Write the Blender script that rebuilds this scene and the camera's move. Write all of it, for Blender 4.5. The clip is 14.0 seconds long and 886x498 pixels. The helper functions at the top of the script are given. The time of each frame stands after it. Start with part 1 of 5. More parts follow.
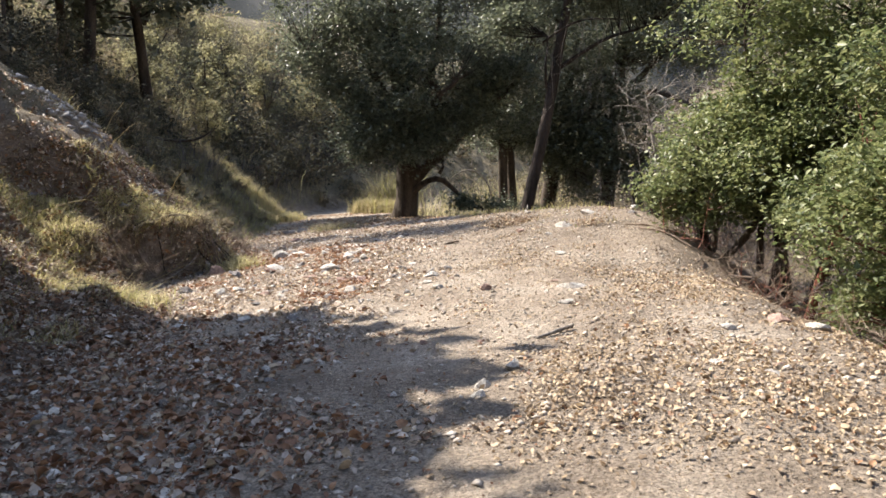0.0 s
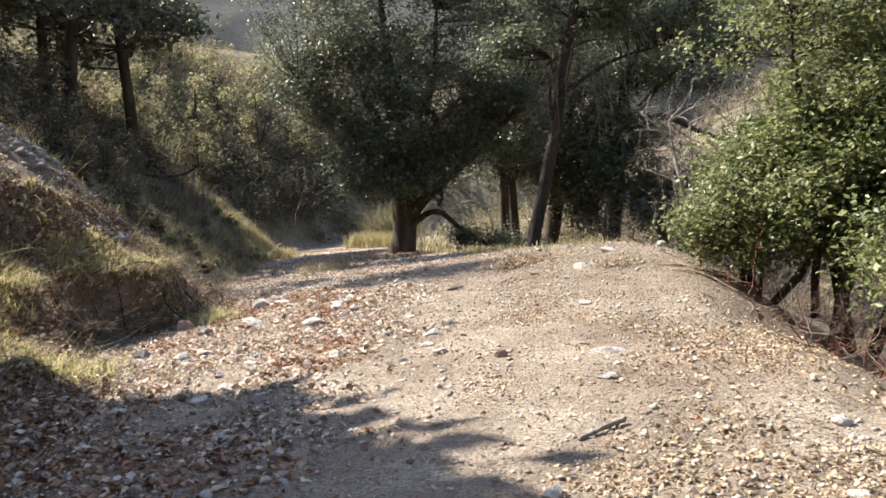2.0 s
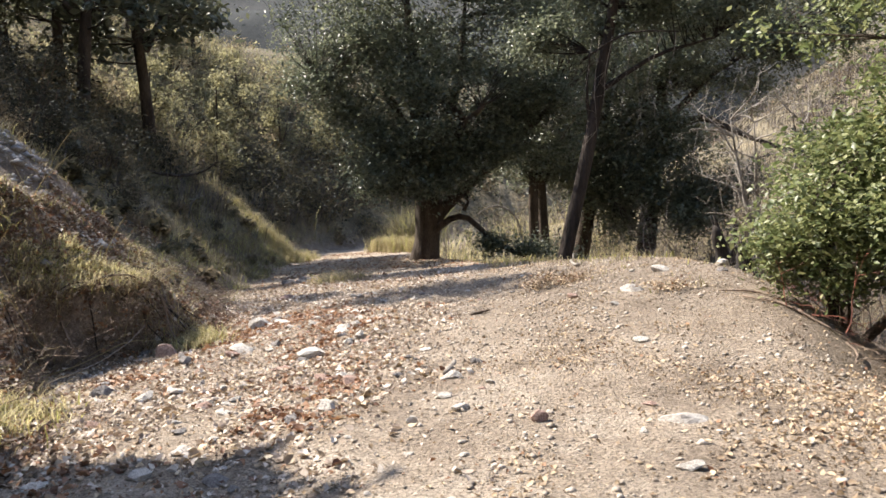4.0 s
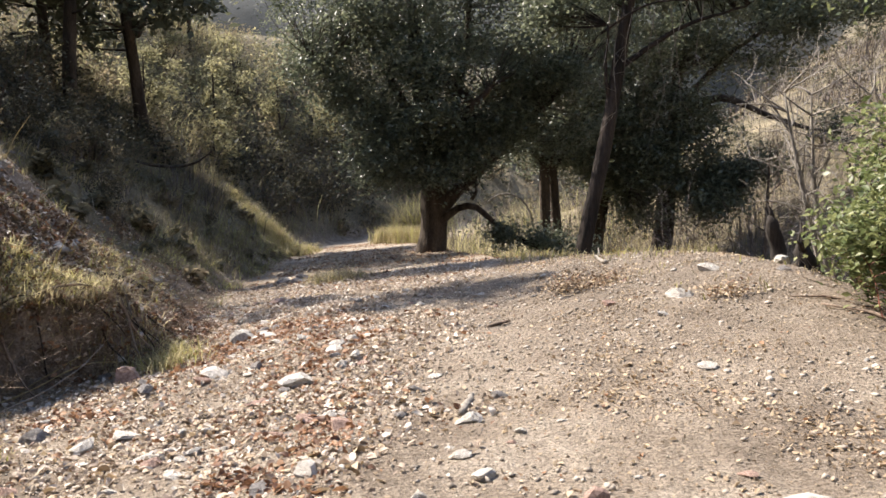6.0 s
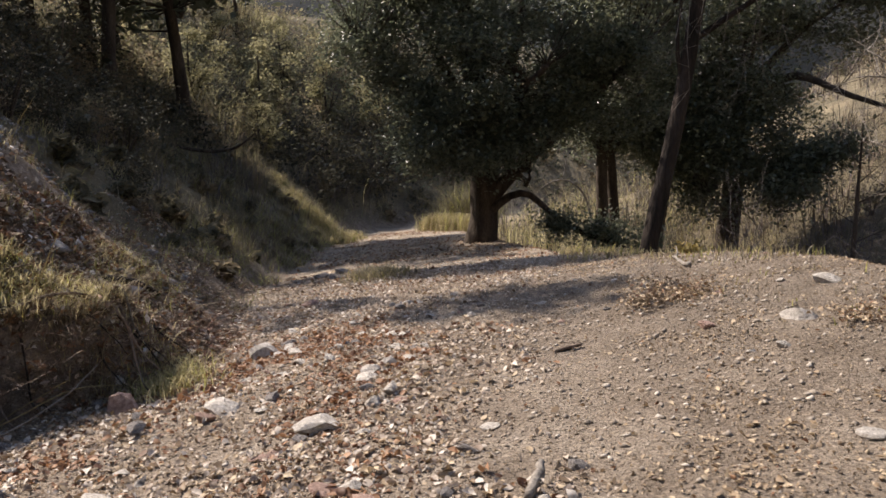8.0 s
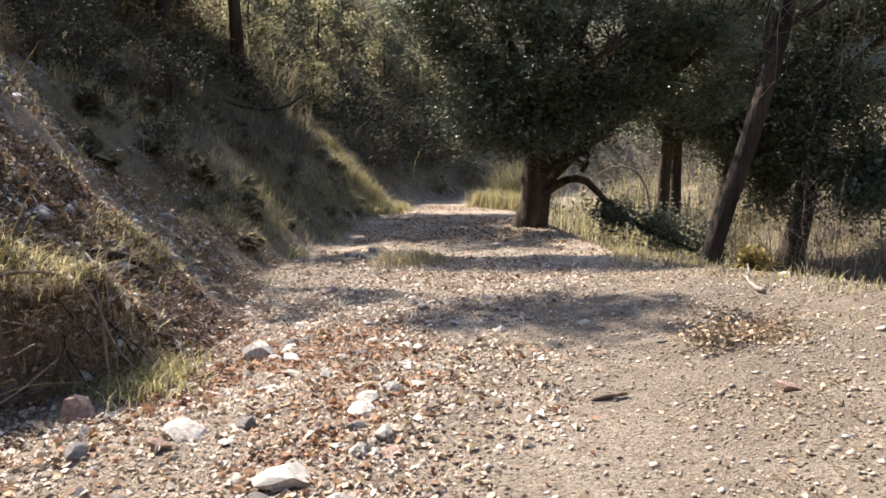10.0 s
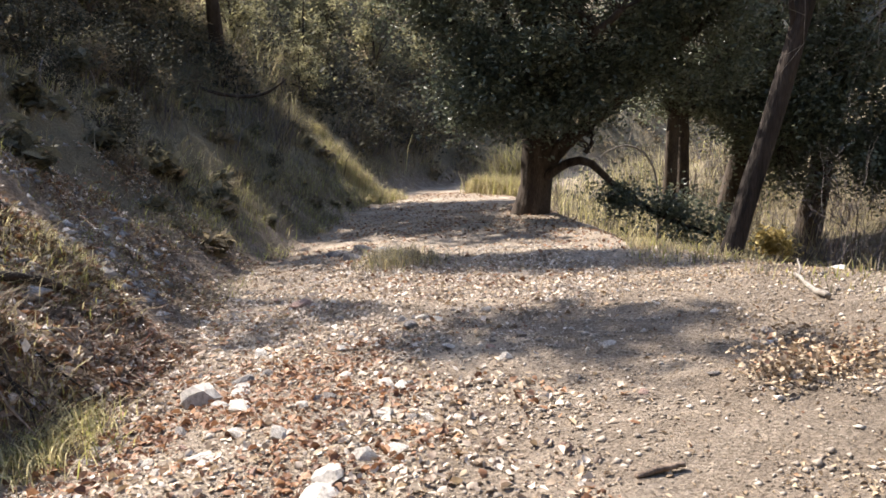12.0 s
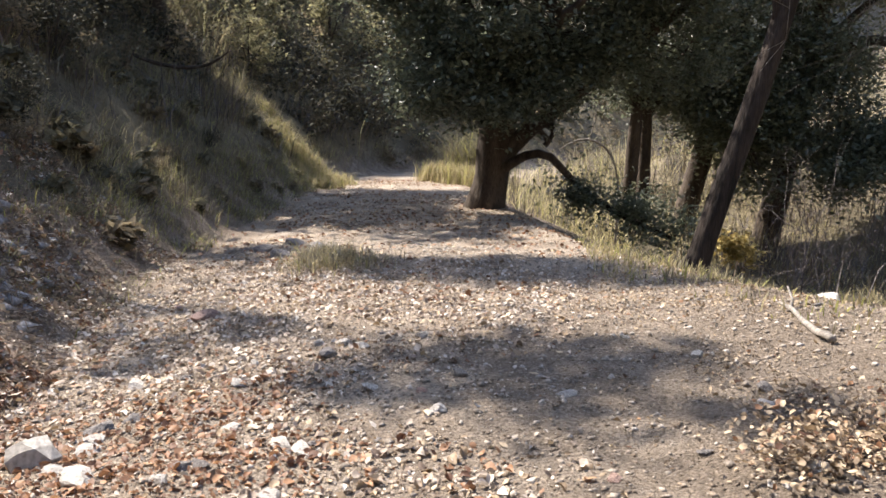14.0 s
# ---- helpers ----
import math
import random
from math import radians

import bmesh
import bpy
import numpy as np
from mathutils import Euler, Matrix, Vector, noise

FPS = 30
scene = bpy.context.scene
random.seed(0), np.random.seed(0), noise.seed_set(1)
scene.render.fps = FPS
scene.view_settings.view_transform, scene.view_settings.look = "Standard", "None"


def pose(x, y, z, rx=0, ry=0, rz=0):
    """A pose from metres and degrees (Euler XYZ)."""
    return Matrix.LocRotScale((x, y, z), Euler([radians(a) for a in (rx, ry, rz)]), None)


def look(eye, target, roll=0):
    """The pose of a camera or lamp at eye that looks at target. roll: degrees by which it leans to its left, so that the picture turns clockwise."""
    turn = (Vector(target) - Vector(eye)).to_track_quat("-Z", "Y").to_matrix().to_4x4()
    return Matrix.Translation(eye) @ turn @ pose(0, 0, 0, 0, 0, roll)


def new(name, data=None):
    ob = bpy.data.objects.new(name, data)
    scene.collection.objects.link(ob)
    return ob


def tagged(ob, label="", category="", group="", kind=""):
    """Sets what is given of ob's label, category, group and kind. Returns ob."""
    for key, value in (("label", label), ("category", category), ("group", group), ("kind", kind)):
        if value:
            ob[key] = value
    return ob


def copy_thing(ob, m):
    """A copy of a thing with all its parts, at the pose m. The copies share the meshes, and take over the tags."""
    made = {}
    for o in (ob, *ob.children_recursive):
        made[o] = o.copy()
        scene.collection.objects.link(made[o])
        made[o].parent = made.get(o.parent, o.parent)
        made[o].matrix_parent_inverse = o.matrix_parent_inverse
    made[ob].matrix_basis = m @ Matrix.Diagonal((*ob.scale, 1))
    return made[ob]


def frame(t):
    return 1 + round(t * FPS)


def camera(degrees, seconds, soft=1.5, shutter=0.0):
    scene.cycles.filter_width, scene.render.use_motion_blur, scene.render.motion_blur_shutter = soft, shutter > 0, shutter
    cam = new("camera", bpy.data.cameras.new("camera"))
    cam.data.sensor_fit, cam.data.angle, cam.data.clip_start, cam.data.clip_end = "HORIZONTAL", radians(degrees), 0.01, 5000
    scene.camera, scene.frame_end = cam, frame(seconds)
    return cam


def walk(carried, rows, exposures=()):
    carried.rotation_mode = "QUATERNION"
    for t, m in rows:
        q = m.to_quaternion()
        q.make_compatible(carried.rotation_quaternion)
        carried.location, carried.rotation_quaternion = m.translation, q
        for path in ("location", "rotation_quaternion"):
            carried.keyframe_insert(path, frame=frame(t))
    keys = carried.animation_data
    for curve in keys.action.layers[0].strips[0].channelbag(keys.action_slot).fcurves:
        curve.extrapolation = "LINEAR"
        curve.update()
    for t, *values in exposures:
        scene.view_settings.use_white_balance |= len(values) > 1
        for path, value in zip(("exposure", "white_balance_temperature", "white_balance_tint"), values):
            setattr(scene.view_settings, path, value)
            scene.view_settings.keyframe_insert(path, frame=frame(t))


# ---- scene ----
cam = camera(59.3, 14.0, soft=1.6)
PATH = [
    (0, (0.241, -0.412, 1.605), (0.203, 1.567, 1.316), -1.4),
    (0.5, (0.26, -0.096, 1.586), (0.229, 1.878, 1.268), -1.4),
    (1, (0.244, 0.224, 1.617), (0.22, 2.195, 1.279), -0.7),
    (1.5, (0.196, 0.605, 1.611), (0.136, 2.584, 1.329), -2.1),
    (1.9, (0.193, 0.871, 1.601), (0.141, 2.848, 1.305), -2.7),
    (2, (0.193, 0.955, 1.616), (0.159, 2.944, 1.402), -2.4),
    (2.5, (0.179, 1.283, 1.613), (0.164, 3.275, 1.433), 0.0),
    (3, (0.193, 1.621, 1.643), (0.117, 3.609, 1.44), -0.7),
    (5.3, (0.172, 3.174, 1.587), (0.074, 5.16, 1.375), -2.2),
    (5.5, (0.151, 3.291, 1.591), (0.046, 5.274, 1.353), -2.1),
    (6, (0.094, 3.584, 1.604), (-0.022, 5.566, 1.365), -2.6),
    (6.5, (0.072, 3.883, 1.57), (-0.092, 5.858, 1.297), -2.4),
    (7, (0.045, 4.151, 1.601), (-0.146, 6.125, 1.338), -0.8),
    (7.5, (-0.006, 4.51, 1.602), (-0.233, 6.476, 1.319), -1.7),
    (7.7, (-0.03, 4.643, 1.606), (-0.268, 6.61, 1.331), -2.9),
    (9.8, (-0.016, 5.704, 1.743), (-0.354, 7.647, 1.412), 1.5),
    (10, (0.006, 5.852, 1.721), (-0.365, 7.786, 1.37), 1.4),
    (10.5, (0.028, 6.176, 1.728), (-0.395, 8.093, 1.347), 1.6),
    (11, (-0.07, 6.538, 1.689), (-0.485, 8.456, 1.305), 0.1),
    (11.5, (-0.14, 6.807, 1.681), (-0.529, 8.721, 1.252), -0.9),
    (12, (-0.156, 7.11, 1.655), (-0.523, 9.036, 1.265), -0.4),
    (12.5, (-0.198, 7.354, 1.637), (-0.492, 9.28, 1.182), -1.1),
    (13, (-0.247, 7.65, 1.639), (-0.557, 9.577, 1.202), -2.6),
    (13.5, (-0.221, 7.936, 1.637), (-0.521, 9.871, 1.232), 0.2),
    (14, (-0.198, 8.209, 1.63), (-0.449, 10.147, 1.203), 2.5),
]
walk(cam, [(t, look(eye, target, roll)) for t, eye, target, roll in PATH],
     [(0, 1.5, 6500, 11), (3, 1.57, 6500, 11), (5.5, 1.45, 6550, 12), (6.5, 1.40, 6550, 13), (7.0, 0.93, 6700, 15), (7.5, 0.70, 6750, 16), (7.7, 0.70, 6750, 16), (9.8, 1.46, 6500, 13), (11, 1.54, 6500, 13), (14, 1.5, 6450, 13)])

# ---- world, sun and exposure ----
SUN_FROM = Vector((-0.62, 0.36, 0.745)).normalized()   # towards the sun: over the hill on the left, a little ahead
world = bpy.data.worlds.new("sky")
scene.world = world
world.use_nodes = True
wn = world.node_tree
wn.nodes.clear()
sky = wn.nodes.new("ShaderNodeTexSky")
sky.sky_type, sky.sun_disc = "NISHITA", False
sky.sun_elevation = math.asin(SUN_FROM.z)
sky.sun_rotation = math.atan2(SUN_FROM.x, SUN_FROM.y)
sky_bg, sky_out = wn.nodes.new("ShaderNodeBackground"), wn.nodes.new("ShaderNodeOutputWorld")
sky_bg.inputs["Strength"].default_value = 0.125
wn.links.new(sky.outputs[0], sky_bg.inputs[0])
wn.links.new(sky_bg.outputs[0], sky_out.inputs[0])
sun = new("sun", bpy.data.lights.new("sun", "SUN"))
sun.data.energy, sun.data.angle, sun.data.color = 4.6, radians(0.55), (1.0, 0.93, 0.82)
sun.matrix_world = look(SUN_FROM * 50, (0, 0, 0))

# ---- materials ----
def material(name, stops, scale=4.0, detail=6.0, rough=0.85, bump=0.4, bump_scale=30.0, fine=(0.6, 1.35), fine_scale=60.0,
             island=0.0, spec=0.3, stretch=(1, 1, 1), through_light=0.0, bump_far=0.02):
    """A two-scale noise material: stops are (position, colour) of the coarse pattern, fine the darkest and lightest fine grain."""
    mat = bpy.data.materials.new(name)
    mat.use_nodes = True
    tree_ = mat.node_tree
    nodes, links = tree_.nodes, tree_.links
    bsdf = nodes["Principled BSDF"]
    bsdf.inputs["Roughness"].default_value = rough
    bsdf.inputs["Specular IOR Level"].default_value = spec
    coord = nodes.new("ShaderNodeTexCoord")
    mapping = nodes.new("ShaderNodeMapping")
    mapping.inputs["Scale"].default_value = stretch
    links.new(coord.outputs["Object"], mapping.inputs[0])
    coarse = nodes.new("ShaderNodeTexNoise")
    coarse.inputs["Scale"].default_value, coarse.inputs["Detail"].default_value = scale, detail
    links.new(mapping.outputs[0], coarse.inputs[0])
    ramp = nodes.new("ShaderNodeValToRGB")
    while len(ramp.color_ramp.elements) < len(stops):
        ramp.color_ramp.elements.new(0.5)
    for element, (at, colour) in zip(ramp.color_ramp.elements, stops):
        element.position, element.color = at, (*colour, 1)
    source = coarse.outputs["Fac"]
    geo = nodes.new("ShaderNodeNewGeometry")
    if island:
        mixer = nodes.new("ShaderNodeMix")
        mixer.inputs[0].default_value = island
        links.new(coarse.outputs["Fac"], mixer.inputs[2])
        links.new(geo.outputs["Random Per Island"], mixer.inputs[3])
        source = mixer.outputs[0]
    links.new(source, ramp.inputs[0])
    grain = nodes.new("ShaderNodeTexNoise")
    grain.inputs["Scale"].default_value, grain.inputs["Detail"].default_value = fine_scale, 4
    links.new(mapping.outputs[0], grain.inputs[0])
    ranged = nodes.new("ShaderNodeMapRange")
    ranged.inputs[1].default_value, ranged.inputs[2].default_value = 0.3, 0.7
    ranged.inputs[3].default_value, ranged.inputs[4].default_value = fine
    links.new(grain.outputs["Fac"], ranged.inputs[0])
    scaled = nodes.new("ShaderNodeVectorMath")
    scaled.operation = "SCALE"
    links.new(ramp.outputs[0], scaled.inputs[0])
    links.new(ranged.outputs[0], scaled.inputs["Scale"])
    links.new(scaled.outputs[0], bsdf.inputs["Base Color"])
    if bump:
        rough_noise = nodes.new("ShaderNodeTexNoise")
        rough_noise.inputs["Scale"].default_value, rough_noise.inputs["Detail"].default_value = bump_scale, 8
        links.new(mapping.outputs[0], rough_noise.inputs[0])
        relief = nodes.new("ShaderNodeBump")
        relief.inputs["Strength"].default_value, relief.inputs["Distance"].default_value = bump, bump_far
        links.new(rough_noise.outputs["Fac"], relief.inputs["Height"])
        links.new(relief.outputs[0], bsdf.inputs["Normal"])
    if through_light:
        trans = nodes.new("ShaderNodeBsdfTranslucent")
        links.new(scaled.outputs[0], trans.inputs[0])
        blend = nodes.new("ShaderNodeMixShader")
        blend.inputs[0].default_value = through_light
        out = nodes["Material Output"]
        links.new(bsdf.outputs[0], blend.inputs[1])
        links.new(trans.outputs[0], blend.inputs[2])
        links.new(blend.outputs[0], out.inputs["Surface"])
    return mat


BARK = material("dark_bark", [(0.3, (0.03, 0.022, 0.017)), (0.7, (0.11, 0.085, 0.065))], 5, 8, 0.95, 1.0, 14, stretch=(1, 1, 0.22), bump_far=0.04)
BARK_BROWN = material("brown_bark", [(0.3, (0.014, 0.011, 0.009)), (0.7, (0.058, 0.044, 0.036))], 6, 8, 0.95, 1.0, 20, stretch=(1, 1, 0.14), bump_far=0.05)
BARK_RED = material("red_bark", [(0.35, (0.07, 0.022, 0.014)), (0.7, (0.22, 0.075, 0.045))], 9, 6, 0.6, 0.5, 30, stretch=(1, 1, 0.3))
DEADWOOD = material("dead_wood", [(0.3, (0.15, 0.13, 0.11)), (0.7, (0.33, 0.295, 0.255))], 8, 8, 0.9, 0.8, 30, stretch=(1, 1, 0.2))
DEADBROWN = material("dead_brown_wood", [(0.3, (0.09, 0.065, 0.048)), (0.7, (0.28, 0.21, 0.16))], 8, 8, 0.9, 0.8, 30, stretch=(1, 1, 0.2))
OAK_LEAF = material("oak_leaf", [(0.12, (0.066, 0.080, 0.050)), (0.5, (0.152, 0.170, 0.110)), (0.85, (0.28, 0.29, 0.19)), (1.0, (0.36, 0.28, 0.14))], 0.9, 3, 0.38, 0, island=0.6, spec=0.6, through_light=0.5)
DIM_LEAF = material("dull_oak_leaf", [(0.12, (0.060, 0.066, 0.043)), (0.5, (0.130, 0.138, 0.088)), (0.85, (0.235, 0.235, 0.15))], 0.9, 3, 0.5, 0, island=0.5, spec=0.35, through_light=0.35)
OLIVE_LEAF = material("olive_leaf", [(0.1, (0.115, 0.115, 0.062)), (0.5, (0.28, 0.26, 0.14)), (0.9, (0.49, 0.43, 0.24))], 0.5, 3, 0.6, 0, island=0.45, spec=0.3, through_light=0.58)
BRUSH = material("bare_brush_wood", [(0.1, (0.06, 0.05, 0.05)), (0.5, (0.135, 0.115, 0.112)), (0.9, (0.25, 0.22, 0.215))], 0.8, 3, 0.9, 0, island=0.6, spec=0.15)
BUSH_LEAF = material("bright_leaf", [(0.1, (0.062, 0.085, 0.032)), (0.4, (0.155, 0.188, 0.075)), (0.8, (0.31, 0.32, 0.145)), (0.95, (0.42, 0.33, 0.13))], 1.3, 3, 0.45, 0, island=0.6, spec=0.4, through_light=0.42)
SCRUB_LEAF = material("scrub_leaf", [(0.1, (0.07, 0.068, 0.047)), (0.5, (0.152, 0.14, 0.092)), (0.9, (0.265, 0.24, 0.155))], 0.9, 3, 0.7, 0, island=0.55, spec=0.25, through_light=0.45)
# scrub oak leaf, darkened to stand in for the shade on the slope
SHADED_SCRUB_LEAF = material("shaded_scrub_leaf", [(0.1, (0.03, 0.03, 0.02)), (0.5, (0.062, 0.06, 0.042)), (0.9, (0.115, 0.105, 0.07))], 0.9, 3, 0.75, 0, island=0.55, spec=0.15, through_light=0.25)
DRY_LEAF = material("dry_scrub_leaf", [(0.1, (0.11, 0.09, 0.06)), (0.5, (0.22, 0.18, 0.12)), (0.9, (0.36, 0.29, 0.18))], 0.9, 3, 0.85, 0, island=0.55, spec=0.15, through_light=0.45)
YELLOW_LEAF = material("yellow_leaf", [(0.1, (0.26, 0.19, 0.06)), (0.6, (0.55, 0.43, 0.16)), (0.95, (0.66, 0.56, 0.30))], 2, 3, 0.6, 0, island=0.6, through_light=0.35)
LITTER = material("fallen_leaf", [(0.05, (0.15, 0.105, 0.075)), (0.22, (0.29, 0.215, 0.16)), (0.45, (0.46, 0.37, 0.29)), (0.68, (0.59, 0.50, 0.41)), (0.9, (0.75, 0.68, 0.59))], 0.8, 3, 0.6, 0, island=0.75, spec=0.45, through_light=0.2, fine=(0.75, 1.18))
LITTER_RUST = material("rust_leaf", [(0.05, (0.11, 0.055, 0.035)), (0.5, (0.265, 0.135, 0.072)), (0.95, (0.46, 0.27, 0.15))], 0.8, 3, 0.6, 0, island=0.8, spec=0.35, through_light=0.2, fine=(0.75, 1.18))
LITTER_TAN = material("tan_leaf", [(0.05, (0.17, 0.118, 0.075)), (0.5, (0.39, 0.285, 0.178)), (0.95, (0.61, 0.49, 0.335))], 0.8, 3, 0.6, 0, island=0.8, spec=0.4, through_light=0.16, fine=(0.8, 1.15))
DRY_GRASS = material("dry_grass", [(0.05, (0.19, 0.15, 0.085)), (0.5, (0.40, 0.335, 0.19)), (0.95, (0.60, 0.53, 0.33))], 0.6, 3, 0.75, 0, island=0.6, spec=0.2, through_light=0.45)
GREEN_GRASS = material("green_grass", [(0.05, (0.16, 0.165, 0.055)), (0.5, (0.36, 0.35, 0.12)), (0.95, (0.58, 0.52, 0.22))], 0.6, 3, 0.7, 0, island=0.6, spec=0.2, through_light=0.45)
STRAW = material("straw_grass", [(0.05, (0.30, 0.25, 0.13)), (0.5, (0.56, 0.485, 0.27)), (0.95, (0.75, 0.68, 0.44))], 0.6, 3, 0.7, 0, island=0.6, spec=0.2, through_light=0.5)
GREY_GRASS = material("grey_grass", [(0.05, (0.12, 0.108, 0.078)), (0.5, (0.25, 0.22, 0.155)), (0.95, (0.38, 0.335, 0.235))], 0.6, 3, 0.8, 0, island=0.6, spec=0.15, through_light=0.25)
STONE = material("pale_stone", [(0.3, (0.34, 0.305, 0.265)), (0.5, (0.52, 0.475, 0.42)), (0.75, (0.70, 0.655, 0.60))], 6, 8, 0.85, 0.6, 40, fine_scale=90)
STONE_GREY = material("grey_stone", [(0.3, (0.15, 0.135, 0.125)), (0.7, (0.33, 0.30, 0.28))], 7, 8, 0.85, 0.7, 40, fine_scale=90)
STONE_RED = material("reddish_stone", [(0.3, (0.24, 0.15, 0.115)), (0.7, (0.48, 0.335, 0.275))], 6, 8, 0.85, 0.6, 40, fine_scale=90)
GRAVEL = material("gravel_stone", [(0.05, (0.19, 0.16, 0.13)), (0.5, (0.38, 0.325, 0.265)), (0.95, (0.56, 0.50, 0.43))], 1, 3, 0.9, 0, island=0.85)
CLOD = material("soil_clod", [(0.05, (0.13, 0.10, 0.075)), (0.5, (0.27, 0.215, 0.165)), (0.95, (0.40, 0.335, 0.27))], 1, 3, 0.95, 0, island=0.8, spec=0.1)
SHALE = material("shale", [(0.05, (0.12, 0.11, 0.105)), (0.5, (0.25, 0.235, 0.225)), (0.95, (0.44, 0.42, 0.40))], 3, 4, 0.85, 0.5, 40, island=0.6)


def ground_material():
    mat = bpy.data.materials.new("earth")
    mat.use_nodes = True
    nodes, links = mat.node_tree.nodes, mat.node_tree.links
    bsdf = nodes["Principled BSDF"]
    bsdf.inputs["Roughness"].default_value, bsdf.inputs["Specular IOR Level"].default_value = 0.95, 0.15
    coord = nodes.new("ShaderNodeTexCoord")

    def noise_of(scale, detail, stops, rough=0.6):
        n = nodes.new("ShaderNodeTexNoise")
        n.inputs["Scale"].default_value, n.inputs["Detail"].default_value, n.inputs["Roughness"].default_value = scale, detail, rough
        links.new(coord.outputs["Object"], n.inputs[0])
        r = nodes.new("ShaderNodeValToRGB")
        while len(r.color_ramp.elements) < len(stops):
            r.color_ramp.elements.new(0.5)
        for element, (at, colour) in zip(r.color_ramp.elements, stops):
            element.position, element.color = at, (*colour, 1)
        links.new(n.outputs["Fac"], r.inputs[0])
        return r.outputs[0], n.outputs["Fac"]

    def mix(fac, a, b, kind="MIX"):
        m = nodes.new("ShaderNodeMix")
        m.data_type, m.blend_type = "RGBA", kind
        if isinstance(fac, float):
            m.inputs[0].default_value = fac
        else:
            links.new(fac, m.inputs[0])
        links.new(a, m.inputs[6])
        links.new(b, m.inputs[7])
        return m.outputs[2]

    def mask(name):
        a = nodes.new("ShaderNodeAttribute")
        a.attribute_name = name
        return a.outputs["Fac"]

    road, _ = noise_of(1.1, 8, [(0.3, (0.20, 0.158, 0.122)), (0.5, (0.345, 0.285, 0.225)), (0.72, (0.53, 0.46, 0.38))], 0.7)
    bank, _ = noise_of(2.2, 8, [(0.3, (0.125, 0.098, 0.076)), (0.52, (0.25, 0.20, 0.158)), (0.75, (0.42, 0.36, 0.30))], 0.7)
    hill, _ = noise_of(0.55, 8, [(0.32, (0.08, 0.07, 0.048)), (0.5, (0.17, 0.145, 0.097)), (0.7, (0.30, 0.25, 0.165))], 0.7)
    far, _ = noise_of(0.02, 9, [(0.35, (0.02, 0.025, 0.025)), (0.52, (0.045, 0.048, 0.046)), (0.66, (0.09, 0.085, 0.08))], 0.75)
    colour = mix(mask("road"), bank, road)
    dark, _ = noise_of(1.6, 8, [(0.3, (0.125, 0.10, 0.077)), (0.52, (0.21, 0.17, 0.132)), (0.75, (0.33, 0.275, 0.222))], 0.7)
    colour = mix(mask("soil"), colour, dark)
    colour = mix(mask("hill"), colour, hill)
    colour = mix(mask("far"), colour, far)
    speck, speck_fac = noise_of(55, 6, [(0.34, (0.45, 0.42, 0.40)), (0.5, (1, 1, 1)), (0.68, (1.45, 1.42, 1.38))], 0.75)
    colour = mix(0.85, colour, speck, "MULTIPLY")
    crumb = nodes.new("ShaderNodeTexVoronoi")
    crumb.inputs["Scale"].default_value, crumb.inputs["Randomness"].default_value = 46, 1.0
    links.new(coord.outputs["Object"], crumb.inputs[0])
    shade = nodes.new("ShaderNodeSeparateColor")
    links.new(crumb.outputs["Color"], shade.inputs[0])
    tone = nodes.new("ShaderNodeValToRGB")
    tone.color_ramp.elements[0].position, tone.color_ramp.elements[0].color = 0.0, (0.55, 0.53, 0.50, 1)
    tone.color_ramp.elements[1].position, tone.color_ramp.elements[1].color = 1.0, (1.4, 1.38, 1.34, 1)
    links.new(shade.outputs[0], tone.inputs[0])
    colour = mix(0.42, colour, tone.outputs[0], "MULTIPLY")
    links.new(colour, bsdf.inputs["Base Color"])
    relief = nodes.new("ShaderNodeBump")
    relief.inputs["Strength"].default_value, relief.inputs["Distance"].default_value = 1.0, 0.03
    links.new(speck_fac, relief.inputs["Height"])
    pebbly = nodes.new("ShaderNodeBump")
    pebbly.invert = True
    pebbly.inputs["Strength"].default_value, pebbly.inputs["Distance"].default_value = 0.8, 0.012
    links.new(crumb.outputs["Distance"], pebbly.inputs["Height"])
    links.new(relief.outputs[0], pebbly.inputs["Normal"])
    links.new(pebbly.outputs[0], bsdf.inputs["Normal"])
    return mat


EARTH = ground_material()

# ---- mesh helpers ----
rng = np.random.default_rng(7)


def mesh_of(name, verts, faces, mats, smooth=False, slots=None):
    """A mesh from an array of places and faces (arrays of the same corner count, or a list of such arrays)."""
    mesh = bpy.data.meshes.new(name)
    blocks = faces if isinstance(faces, list) else [faces]
    verts = np.asarray(verts, dtype=np.float32).reshape(-1, 3)
    loops = np.concatenate([np.asarray(b, dtype=np.int32).ravel() for b in blocks])
    counts = np.concatenate([np.full(len(b), np.asarray(b).shape[1], dtype=np.int32) for b in blocks])
    mesh.vertices.add(len(verts))
    mesh.vertices.foreach_set("co", verts.ravel())
    mesh.loops.add(len(loops))
    mesh.loops.foreach_set("vertex_index", loops)
    mesh.polygons.add(len(counts))
    mesh.polygons.foreach_set("loop_start", np.concatenate([[0], np.cumsum(counts)[:-1]]).astype(np.int32))
    mesh.polygons.foreach_set("loop_total", counts)
    if smooth:
        mesh.polygons.foreach_set("use_smooth", np.ones(len(counts), dtype=bool))
    for mat in (mats if isinstance(mats, (list, tuple)) else [mats]):
        mesh.materials.append(mat)
    if slots is not None:
        mesh.polygons.foreach_set("material_index", np.asarray(slots, dtype=np.int32))
    mesh.update(calc_edges=True)
    return mesh


def part(name, mesh, parent, label=""):
    ob = new(name, mesh)
    ob.parent = parent
    if label:
        ob["label"] = label
    if name in ("branchwork", "crown", "foliage", "leaves"):
        ob["kind"] = "stuff"
    return ob


